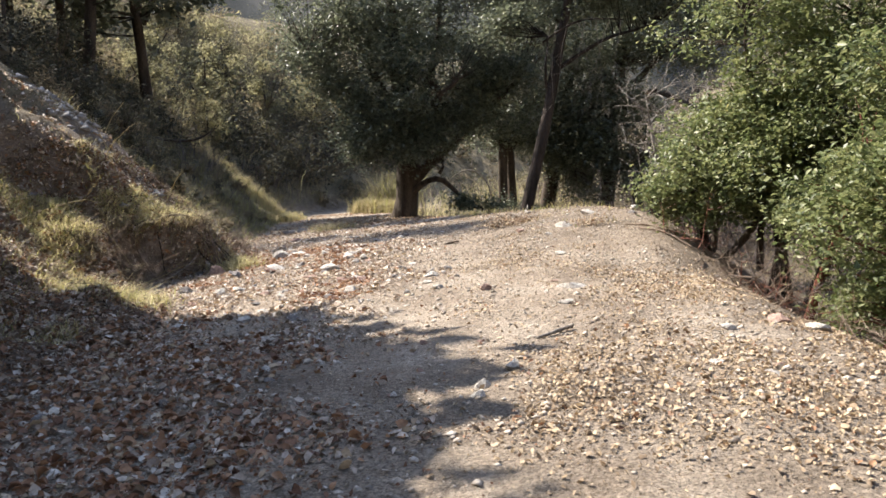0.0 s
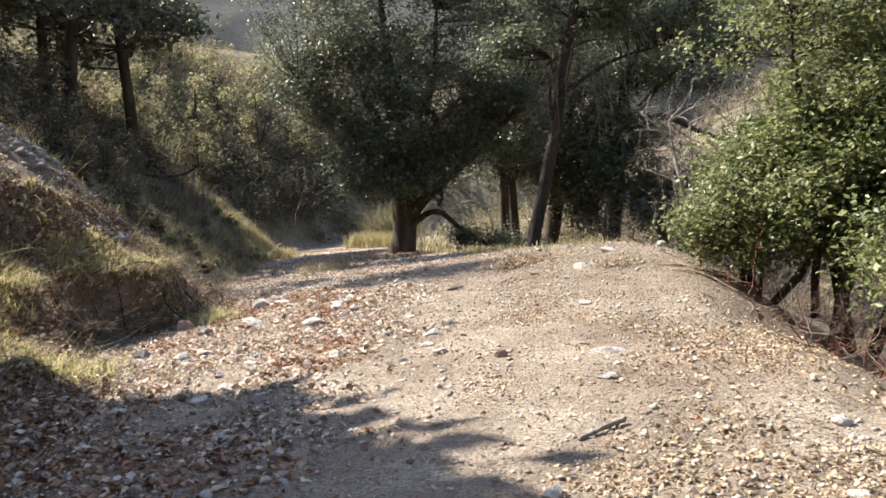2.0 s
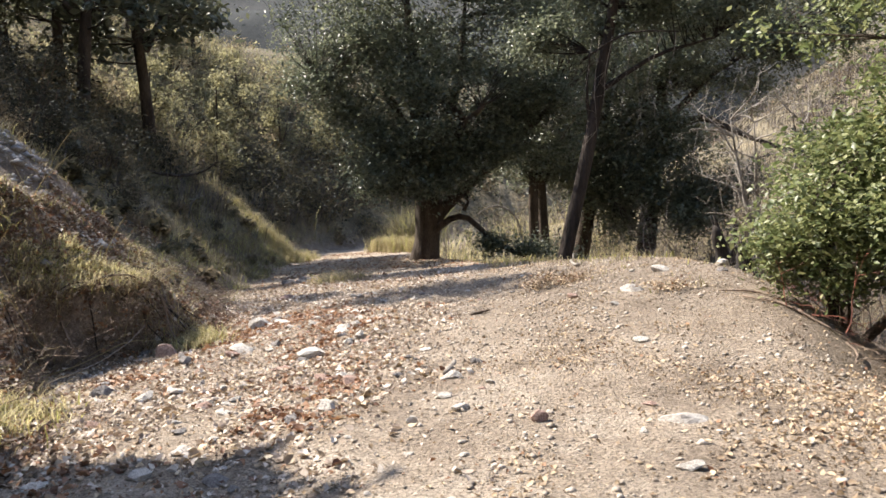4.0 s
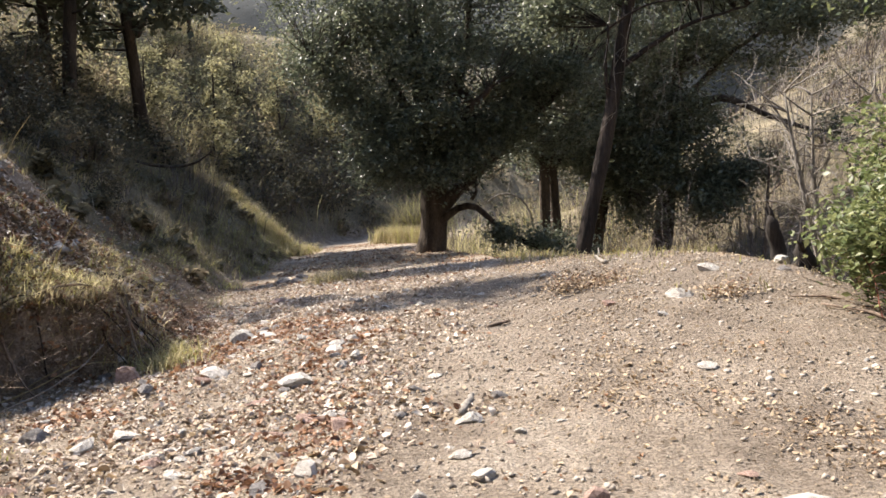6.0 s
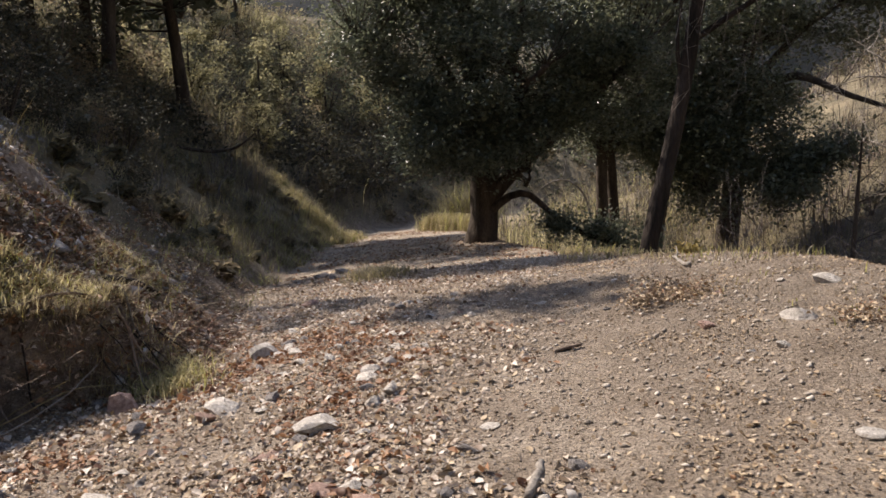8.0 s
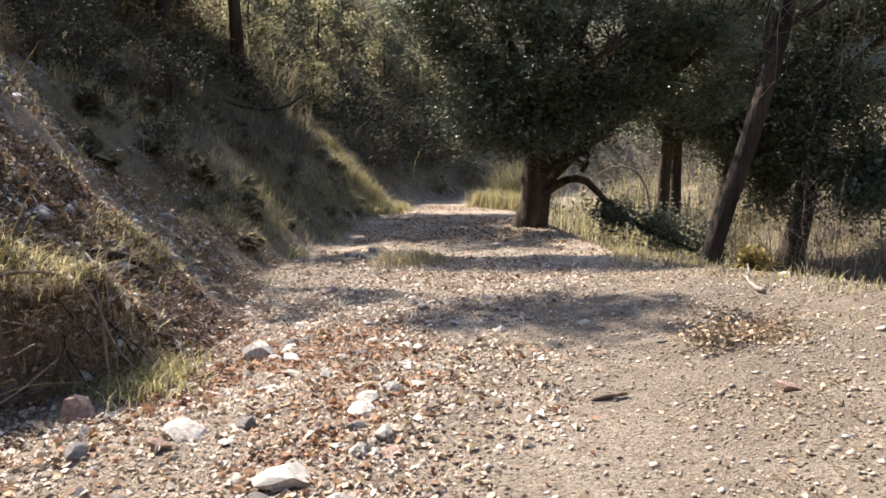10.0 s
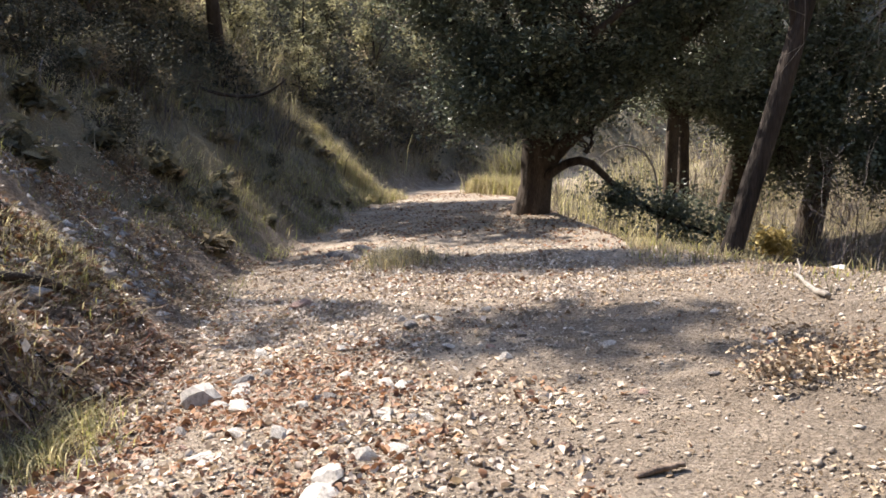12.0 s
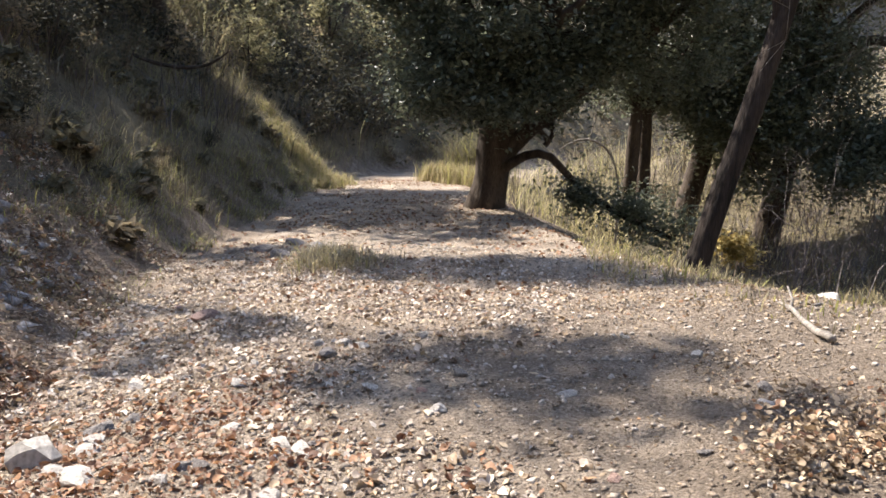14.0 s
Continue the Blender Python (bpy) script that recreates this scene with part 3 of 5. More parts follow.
right_oak = tree("oak_tree", at(6.1, 31.0, -0.15), "dark oak with low foliage below the track", "tree",
     [(-0.08, 0, -0.2, 0.38), (0.0, 0, 0.6, 0.31), (0.22, 0, 2.4, 0.28), (0.45, 0.1, 4.2, 0.23), (0.7, 0.2, 6.6, 0.15), (0.9, 0.3, 9.8, 0.05)],
     [[(0.3, 0, 3.1, 0.14), (-0.9, -0.2, 4.0, 0.09), (-2.0, -0.3, 4.5, 0.04)],
      [(0.45, 0, 4.6, 0.14), (1.6, -0.6, 5.4, 0.11), (2.6, -1.2, 4.7, 0.08), (3.9, -1.6, 4.15, 0.05), (4.7, -1.8, 4.05, 0.02)],
      [(0.6, 0.1, 5.0, 0.13), (2.1, 0.3, 6.6, 0.08), (3.6, 0.4, 7.4, 0.03)],
      [(0.3, 0, 2.6, 0.12), (1.1, -0.7, 2.9, 0.07), (2.2, -1.0, 2.6, 0.03)],
      [(0.25, 0, 2.7, 0.11), (-0.4, -0.9, 3.2, 0.06), (-1.1, -1.4, 2.8, 0.03)]],
     [(0.6, -0.4, 3.5, 1.9, 1.3, 0.9, 80), (1.6, -0.9, 2.75, 1.0, 0.8, 0.5, 40), (2.2, -1.0, 3.3, 0.8, 0.7, 0.5, 18), (-0.7, -0.9, 3.5, 1.1, 0.9, 0.7, 50), (0.0, -0.2, 5.0, 1.8, 1.4, 1.0, 50), (-1.7, -0.2, 5.3, 1.8, 1.3, 1.5, 56),
      (0.4, 0, 7.0, 3.2, 2.3, 1.8, 130), (2.9, 0, 7.2, 2.0, 1.6, 1.2, 80), (4.6, -0.2, 7.9, 2.0, 1.5, 1.1, 80), (1.6, 0, 9.4, 4.0, 2.2, 1.5, 150), (5.6, -0.2, 9.2, 2.0, 1.6, 1.0, 60), (4.4, -1.8, 4.2, 0.5, 0.4, 0.25, 8),
      (0.3, -1.1, 2.4, 1.3, 0.8, 0.6, 40), (1.4, -1.2, 2.35, 0.8, 0.7, 0.4, 30), (3.0, -1.0, 3.2, 0.9, 0.7, 0.4, 18), (-1.0, -0.8, 2.6, 0.9, 0.8, 0.7, 44), (-0.3, -0.7, 4.6, 1.6, 1.2, 1.0, 60)],
     0.056, 96, 0.34, BARK, OAK_LEAF, twig=0.016)
right_oak.scale = (1.14, 1.14, 1.14)
for dx, lean_ in ((0.0, 0.05), (0.42, -0.1)):
    tree("slender_tree", at(2.0 + dx, 29.6 + dx, -0.15), "slender dark twin stem rising out of the gully", "tree",
         [(0, 0, -0.2, 0.24), (0.02, 0, 1.5, 0.19), (lean_, 0, 3.5, 0.16), (lean_ * 3, 0.1, 6.0, 0.1), (lean_ * 5, 0.2, 9.0, 0.05)],
         [[(lean_, 0, 3.4, 0.07), (0.7, -0.2, 4.6, 0.05), (1.3, -0.3, 5.6, 0.02)]],
         [(0.2, 0, 7.2, 2.2, 1.8, 2.2, 55), (-0.2, -0.3, 4.5, 1.1, 0.9, 0.7, 36)],
         0.056, 90, 0.33, BARK, OAK_LEAF, group="twin stems")
tree("slender_tree", at(3.75, 31.0, -0.15), "dark leaning tree in the gully behind the oak", "tree",
     [(-0.1, 0, -0.2, 0.38), (0.1, 0, 1.2, 0.31), (0.45, 0, 3.2, 0.27), (0.9, 0.1, 5.6, 0.18), (1.4, 0.2, 8.6, 0.06)],
     [[(0.5, 0, 3.4, 0.1), (-0.5, -0.3, 4.6, 0.07), (-1.4, -0.5, 5.6, 0.03)], [(0.8, 0, 5.0, 0.1), (1.9, -0.2, 6.2, 0.06), (3.0, -0.3, 6.8, 0.03)]],
     [(0.7, 0, 7.0, 2.8, 2.0, 2.2, 80), (0.0, -0.6, 4.7, 1.5, 1.1, 0.9, 100), (0.9, -0.6, 4.0, 1.1, 0.9, 0.7, 70), (-1.0, -0.7, 4.2, 0.8, 0.7, 0.5, 44), (0.4, -0.6, 3.3, 1.2, 0.8, 0.5, 50), (3.0, 0.3, 7.6, 1.8, 1.5, 1.5, 60)],
     0.054, 100, 0.32, BARK, OAK_LEAF)

droop = thing("dead_bough", (2.6, 18.9, z_at(1.78, 18.7) + 5.2), "grey dead twigs hanging from the leaning trunk", "branch")
part("bough", mesh_of("bough", *joined([tube(smooth_path([(-0.2, 0, -0.2, 0.03), (0.6, -0.4, 0.3, 0.025), (1.6, -0.6, 0.2, 0.012)], 8)[:, :3], np.linspace(0.03, 0.012, 8), 6)]), BARK_BROWN), droop)
for k, (dx, n) in enumerate(((-0.05, 1.6), (0.1, 1.9), (0.35, 1.2), (0.6, 2.0), (0.75, 1.4), (1.0, 1.7), (1.3, 1.5), (1.55, 1.2))):
    part("strand", mesh_of("strand", *joined(bare_branches((dx, -0.15 - 0.25 * dx, 0.2), (rng.normal(0, 0.25), -0.1, -1), n, 0.008, 1, 5, 0.16, 4, None, 0.1)), DEADWOOD), droop)

# ---- bright evergreen shrubs on the outer edge of the track ----
def shrub(place, label, stems, blobs, leaf=0.031, per_clump=112, clump=0.14, bark=BARK_RED, leaves=BUSH_LEAF, group="edge shrubs", name="evergreen_shrub", twig=0.014):
    ob = thing(name, place, label, "shrub", group)
    reach = []
    for line in stems:
        p = smooth_path(line, 12, 0.02)
        v, f = tube(p[:, :3], p[:, 3], 8, 0.15)
        part("stem", mesh_of("stem", v, f, bark, smooth=True), ob)
        reach.append(p[3:])
    reach = np.concatenate(reach)
    centres = clump_centres(blobs, 2.0)
    v, f = joined(twig_tubes(reach, centres, twig))
    part("branchwork", mesh_of("branchwork", v, f, bark), ob)
    spread = rng.normal(0, 1, (len(centres), per_clump, 3)) * np.array([1, 1, 0.75]) * clump
    part("foliage", leaf_mesh("foliage", (centres[:, None] + spread).reshape(-1, 3), leaf, leaves, long=1.9), ob)
    return ob


shrub(at(3.5, 9.4, -0.1), "rounded bright green evergreen shrub with dark stems", [
    [(-0.1, 0, 0, 0.075), (-0.12, 0, 0.3, 0.07), (-0.25, -0.1, 0.8, 0.04), (-0.4, -0.2, 1.3, 0.015)],
    [(0.1, 0, 0, 0.05), (0.35, -0.15, 0.35, 0.045), (0.55, -0.2, 0.8, 0.03), (0.7, -0.2, 1.4, 0.012)],
    [(0.0, 0.1, 0, 0.05), (0.1, 0.3, 0.6, 0.035), (0.2, 0.5, 1.3, 0.012)],
    [(0.5, -0.2, -0.1, 0.05), (0.45, -0.3, 0.4, 0.04), (0.3, -0.4, 1.1, 0.015)]],
    [(0.2, -0.05, 1.3, 0.95, 0.9, 0.7, 120), (-0.45, -0.1, 0.95, 0.45, 0.4, 0.35, 26), (0.6, -0.3, 0.85, 0.8, 0.6, 0.4, 46), (0.0, -0.4, 0.75, 0.5, 0.4, 0.25, 18), (0.55, 0.0, 1.9, 0.6, 0.6, 0.5, 40)], bark=BARK)
shrub(at(4.3, 9.0, -0.1), "tall bright green evergreen shrub arching over the slope", [
    [(-0.35, -0.3, 0.1, 0.08), (-0.3, -0.3, 0.7, 0.07), (0.0, -0.2, 1.8, 0.06), (0.5, 0, 3.2, 0.03), (0.8, 0, 4.3, 0.01)],
    [(0.0, 0, 0, 0.07), (-0.2, 0.1, 1.2, 0.06), (-0.55, 0.1, 2.4, 0.04), (-0.8, 0, 3.4, 0.012)],
    [(0.3, 0.2, 0, 0.07), (0.8, 0.1, 1.5, 0.06), (1.4, 0, 3.0, 0.03), (1.8, -0.1, 4.0, 0.01)]],
    [(0.6, 0, 3.6, 1.75, 1.5, 1.2, 220), (1.3, -0.6, 2.2, 1.4, 1.2, 0.9, 120), (-0.3, 0.0, 2.5, 0.8, 0.9, 0.7, 60), (0.5, -0.5, 4.7, 1.6, 1.3, 0.9, 90), (0.1, -0.4, 1.7, 0.8, 0.7, 0.5, 46)], bark=BARK)
shrub(at(4.3, 6.9, -0.1), "dense green evergreen shrub with a peeling red stem", [
    [(-0.45, 0.7, 0.1, 0.055), (-0.42, 0.65, 0.6, 0.05), (-0.36, 0.5, 1.1, 0.035), (-0.2, 0.3, 1.8, 0.012)],
    [(0.0, 0, 0, 0.06), (0.1, -0.1, 0.8, 0.05), (0.3, -0.3, 1.6, 0.03), (0.5, -0.3, 2.4, 0.01)],
    [(-0.3, -0.6, 0.1, 0.045), (-0.25, -0.7, 0.7, 0.04), (-0.1, -0.8, 1.3, 0.015)],
    [(0.4, 0.2, -0.1, 0.05), (0.7, 0.1, 0.9, 0.04), (1.0, 0, 1.9, 0.012)]],
    [(0.3, 0, 1.75, 1.15, 1.4, 0.75, 190), (0.5, -0.6, 1.0, 1.0, 0.9, 0.5, 90), (0.0, -0.3, 0.75, 0.5, 0.8, 0.3, 30), (0.9, 0, 2.8, 1.2, 1.2, 0.7, 90)])
shrub(at(5.4, 4.6, -0.1), "dense green evergreen shrub on the slope below the track", [
    [(0, 0, 0, 0.06), (-0.2, 0, 1.2, 0.05), (-0.3, 0.1, 2.6, 0.012)], [(0.3, 0.3, 0, 0.05), (0.6, 0.4, 1.6, 0.04), (0.8, 0.4, 3.2, 0.012)]],
    [(0.1, 0.1, 2.4, 1.2, 1.3, 1.3, 150)])

# ---- dead shrub, charred stumps and bare brush below the edge ----
dead = thing("dead_shrub", at(3.75, 12.1, -0.1), "bleached leafless dead shrub at the track edge", "shrub")
for k, (tx, ty) in enumerate(((-0.35, -0.1), (-0.1, 0.15), (0.25, 0.0))):
    p = smooth_path([(0.06 * k, 0, 0, 0.045), (tx * 0.4, ty * 0.4, 0.7, 0.036), (tx, ty, 1.5, 0.024), (tx * 1.5, ty, 2.3, 0.008)], 12, 0.012)
    pieces = [tube(p[:, :3], p[:, 3], 7)]
    for m in range(4, 12):
        for _ in range(2):
            bare_branches(p[m, :3], (rng.normal(-0.2, 0.8), rng.normal(0, 0.7), 0.5), 0.55, 0.012, 2, 4, 0.28, 4, pieces)
    part("branch", mesh_of("branch", *joined(pieces), DEADWOOD), dead)
CHAR = material("charred_wood", [(0.3, (0.014, 0.012, 0.011)), (0.7, (0.06, 0.048, 0.04))], 8, 8, 0.9, 1.0, 20, stretch=(1, 1, 0.2))
for x, y, way, tall in ((3.05, 11.5, (-0.25, 0, 1), 0.62), (3.22, 11.55, (0.1, 0.1, 1), 0.42), (3.35, 11.3, (-0.45, 0, 1), 0.5)):
    stump = thing("charred_stump", at(x, y, -0.06), "blackened broken stump leaning at the track edge", "stump", "charred stumps")
    w = np.array(way) / np.linalg.norm(way)
    p = [(*(w * tall * s), r) for s, r in ((0, 0.10), (0.3, 0.075), (0.7, 0.07), (0.93, 0.06), (1.0, 0.02))]
    p = smooth_path(p, 9, 0.006)
    v, f = tube(p[:, :3], p[:, 3], 9, 0.35)
    part("stub", mesh_of("stub", v, f, CHAR), stump)
    for _ in range(3):
        s = w * tall * (0.85 + 0.1 * rng.random()) + rng.normal(0, 0.03, 3)
        v, f = tube(np.array([s, s + w * 0.08 + rng.normal(0, 0.01, 3), s + w * 0.17 + rng.normal(0, 0.02, 3)]), [0.03, 0.018, 0.004], 5)
        part("splinter", mesh_of("splinter", v, f, CHAR), stump)

pick_b = np.random.default_rng(5)
bare_kinds = []
for k in range(3):
    pieces = []
    for _ in range(6):
        bare_branches((rng.normal(0, 0.15), rng.normal(0, 0.15), 0), (rng.normal(0, 0.5), rng.normal(0, 0.5), 1), 1.5 + rng.random(), 0.016, 2, 5, 0.3, 3, pieces)
    v, f = joined(pieces)
    bare_kinds.append(mesh_of("branchwork", v, f, (BRUSH, DEADBROWN, BRUSH)[k]))
BRUSH_SPOTS = [(max(4.2, float(right_edge(y)) + 2.5) + pick_b.uniform(0.3, 9), y, pick_b.uniform(0.45, 1.0)) for y in pick_b.uniform(13, 36, 24)]
for k, (x, y, s) in enumerate(BRUSH_SPOTS + [(4.6, 13.2, 0.6), (5.0, 14.6, 0.7), (6.2, 16.5, 0.9), (5.4, 18.0, 0.7), (7.4, 19.2, 1.0), (8.6, 22.6, 1.0),
                               (8.2, 27.0, 1.1), (10.5, 25.0, 1.2), (4.2, 9.9, 0.6), (3.9, 7.6, 0.5), (4.3, 5.6, 0.6), (4.9, 8.0, 0.7), (12.5, 29, 1.8), (13, 22, 1.7), (9.5, 18, 1.4)]):
    bare = thing("bare_brush", at(x, y, -0.05), "grey leafless brush on the gully side", "shrub", "bare brush")
    bare.rotation_euler, bare.scale = (0, 0, k * 1.7), (s, s, s)
    part("branchwork", bare_kinds[k % 3], bare)

# ---- scrub on the hill and in the gully ----
def scrub_kind(leaves, bark, count, tall, wide, leaf, per_clump, clump):
    pieces, reach = [], []
    for _ in range(6):
        d = rng.normal(0, 0.5, 2)
        p = smooth_path([(0, 0, 0, 0.04), (d[0] * 0.4 * wide, d[1] * 0.4 * wide, tall * 0.4, 0.025), (d[0] * wide, d[1] * wide, tall * 0.9, 0.006)], 8, 0.02)
        pieces.append(tube(p[:, :3], p[:, 3], 5))
        reach.append(p[1:])
    centres = clump_centres([(0, 0, tall * 0.58, wide, wide, tall * 0.44, count), (wide * 0.3, -wide * 0.2, tall * 0.8, wide * 0.6, wide * 0.6, tall * 0.3, count // 4)])
    stems = joined(pieces + twig_tubes(np.concatenate(reach), centres[::4], 0.012))
    spread = rng.normal(0, 1, (len(centres), per_clump, 3)) * clump
    return (mesh_of("branchwork", *stems, bark), leaf_mesh("foliage", (centres[:, None] + spread).reshape(-1, 3), leaf, leaves, long=2.0))


SCRUB = [scrub_kind(SCRUB_LEAF, DEADBROWN, 40, 1.5, 0.9, 0.062, 18, 0.2), scrub_kind(SCRUB_LEAF, DEADBROWN, 34, 1.1, 1.0, 0.062, 18, 0.2),
         scrub_kind(DRY_LEAF, DEADBROWN, 34, 1.2, 0.9, 0.058, 18, 0.2), scrub_kind(SHADED_SCRUB_LEAF, BARK, 50, 1.8, 1.1, 0.055, 24, 0.22)]
SCRUB_WORDS = ["grey-green chaparral bush on the dry slope", "low grey-green chaparral bush on the dry slope", "dry brown bush on the slope", "scrub oak bush on the slope, shade put into its leaf colour"]


def scrub(kind, x, y, s, turn, group):
    ob = thing("chaparral_bush", at(x, y, -0.08), SCRUB_WORDS[kind], "bush", group)
    ob.rotation_euler, ob.scale = (0, 0, turn), (s, s, s * (0.85 + 0.3 * ((x * 7.13 + y * 3.7) % 1)))
    part("branchwork", SCRUB[kind][0], ob)
    part("foliage", SCRUB[kind][1], ob)


pick = np.random.default_rng(21)
placed, near_count = [], 0


def far_bush(tall):
    c = clump_centres([(0, 0, tall * 0.5, tall * 0.62, tall * 0.62, tall * 0.42, 26)])
    return (c[:, None] + rng.normal(0, 0.15, (26, 6, 3)) * tall).reshape(-1, 3)


FAR = {0: [], 1: [], 2: [], 3: [], 4: [], 5: []}


def on_spur(x, y):
    """The grassy spur on the bend, and the slope that its sun comes over, bear no brush."""
    k = np.clip(((x + 8.0) * -0.85 + (y - 32.6) * 0.53), 0, 8)
    return math.hypot(x + 8.0 + 0.85 * k, y - 32.6 - 0.53 * k) < 1.5


for _ in range(5200):
    y = pick.uniform(13.5, 74)
    u = pick.uniform(0.7, 26) * (0.25 + 0.75 * pick.random())
    x = float(left_edge(y)) - u
    size = max(np.interp(u, [0.7, 3, 6, 12], [0.22, 0.42, 0.75, 1.1]), np.interp(y, [30, 38], [0, 1.0])) * pick.uniform(0.7, 1.3)
    if not on_spur(x, y) and all((x - a) ** 2 + (y - b) ** 2 > (0.5 * size + 0.5 * c) ** 2 for a, b, c in placed):
        placed.append((x, y, size))
        kind = int(pick.choice([0, 1, 2, 3], p=[0.32, 0.26, 0.36, 0.06]))
        if y < 34 and near_count < 105:
            near_count += 1
            scrub(kind, x, y, size, pick.uniform(0, 6.28), "hillside scrub")
        else:
            FAR[kind % 3].append(far_bush(1.25 * size) + np.array([x, y, z_at(x, y) - 0.1]))
    if len(placed) > 460:
        break
count = 0
for _ in range(1500):
    y = pick.uniform(15, 80)
    x = float(right_edge(y)) + pick.uniform(3.5, 40)
    if x > 3.9 and all((x - a) ** 2 + (y - b) ** 2 > 1.7 ** 2 for a, b, c in placed):
        placed.append((x, y, 1))
        count += 1
        size = pick.uniform(0.55, 1.15)
        if y < 34 and x < 10:
            continue
        elif y < 38 and x < 14:
            scrub(int(pick.choice([0, 1, 2], p=[0.4, 0.4, 0.2])), x, y, size, pick.uniform(0, 6.28), "gully scrub")
        else:
            FAR[int(pick.choice([0, 1, 2, 5], p=[0.15, 0.15, 0.15, 0.55]))].append(far_bush(1.3 * size) + np.array([x, y, z_at(x, y) - 0.1]))
    if count > 240:
        break
for k in range(260):
    y = pick.uniform(33, 58)
    u = 1.5 + 15 * pick.random() ** 1.3
    x = float(left_edge(min(y, 40.0))) - u + 0.25 * max(y - 40, 0)
    if on_spur(x, y):
        continue
    # shade put into colour: darkened leaves low down, bright olive ones where sun falls
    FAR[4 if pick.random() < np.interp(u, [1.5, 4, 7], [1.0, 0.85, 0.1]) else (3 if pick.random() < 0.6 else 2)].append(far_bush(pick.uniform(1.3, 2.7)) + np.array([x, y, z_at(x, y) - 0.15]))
for k in range(60):
    y, u = pick.uniform(25, 37), pick.uniform(3.0, 11)
    x = float(left_edge(y)) - u
    if on_spur(x, y):
        continue
    # mostly the shade-darkened leaves on this stretch
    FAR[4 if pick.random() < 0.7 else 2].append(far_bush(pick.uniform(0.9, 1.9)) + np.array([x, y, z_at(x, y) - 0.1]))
for kind, leaves in ((0, SCRUB_LEAF), (1, SCRUB_LEAF), (2, DRY_LEAF), (3, OLIVE_LEAF), (4, SHADED_SCRUB_LEAF), (5, BRUSH)):
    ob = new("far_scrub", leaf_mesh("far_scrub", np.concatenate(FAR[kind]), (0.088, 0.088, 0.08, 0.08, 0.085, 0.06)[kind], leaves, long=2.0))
    tagged(ob, ("distant grey-green chaparral on the slopes", "distant low chaparral on the slopes", "distant dry brown brush on the slopes", "sunlit olive-green scrub on the hillside", "scrub oak above the bend, leaves darkened to stand in for shade", "grey leafless brush on the far gully side")[kind], "brush", kind="stuff")

for x, y, size in ((-8.5, 32.9, 0.34), (-9.2, 33.5, 0.46), (-9.9, 34.3, 0.4), (-10.6, 34.7, 0.5), (-8.0, 32.0, 0.2)):
    scrub(1, x, y, size, x * 5.0, "hillside scrub")

# scrub oaks in the leaf colour that carries the slope's shade
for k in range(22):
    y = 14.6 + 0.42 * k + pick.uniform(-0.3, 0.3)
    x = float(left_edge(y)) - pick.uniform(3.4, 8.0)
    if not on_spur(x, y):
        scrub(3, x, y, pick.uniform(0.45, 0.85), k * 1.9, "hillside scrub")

# ---- trees up the hill, most placed for their shade on track and slope ----
HILL_TREES = [(-17.50, 51.00, 1.00, 0), (-21.00, 50.00, 1.10, 1), (-12.26, 26.86, 1.35, 1), (-14.72, 29.94, 1.35, 0), (-12.04, 30.96, 1.54, 1), (-15.81, 33.88, 1.35, 0), (-24.50, 47.50, 1.20, 0), (-16.25, 20.45, 1.00, 1), (-15.59, 17.91, 1.00, 0), (-15.47, 23.55, 1.00, 1), (-15.99, 26.72, 1.00, 0), (-16.57, 29.86, 1.00, 1)]
hill_kinds = []
for k in range(2):
    hill_kinds.append(tree("hill_oak", (0, 0, -60), "dark tree on the dry hillside", "tree",
        [(0, 0, -0.3, 0.17), (0.05, 0, 1.2, 0.13), (0.1 - 0.3 * k, 0, 3.0, 0.11), (0.2 - 0.5 * k, 0.1, 5.2, 0.08), (0.3 - 0.4 * k, 0.1, 7.0, 0.04)],
        [[(0.1, 0, 2.6, 0.08), (1.0, 0.1, 3.6, 0.05), (1.8, 0.2, 4.3, 0.02)], [(0.0, 0, 2.9, 0.08), (-0.9, -0.2, 3.9, 0.05), (-1.7, -0.3, 4.6, 0.02)], [(0.1, 0, 3.4, 0.07), (0.3, 0.9, 4.6, 0.04), (0.4, 1.5, 5.4, 0.02)]],
        [(0.1, 0, 5.2, 2.0, 1.9, 2.0, 50), (1.3, 0.1, 3.6, 1.0, 0.9, 0.7, 16), (-1.2, -0.2, 3.4, 1.0, 0.9, 0.7, 16), (0.3, -0.9, 3.0, 0.8, 0.7, 0.6, 10), (0.2, 0.9, 2.7, 0.7, 0.7, 0.5, 8)], 0.095, 36, 0.27, BARK, DIM_LEAF, group="hillside trees"))
for k, (x, y, s, kind) in enumerate(HILL_TREES):
    m = Matrix.LocRotScale(at(x, y, -0.1), Euler((0, 0, 1.9 * k)), (s, s, s))
    if k < 2:
        hill_kinds[kind if k else 0].matrix_basis = m
    else:
        copy_thing(hill_kinds[kind], m)

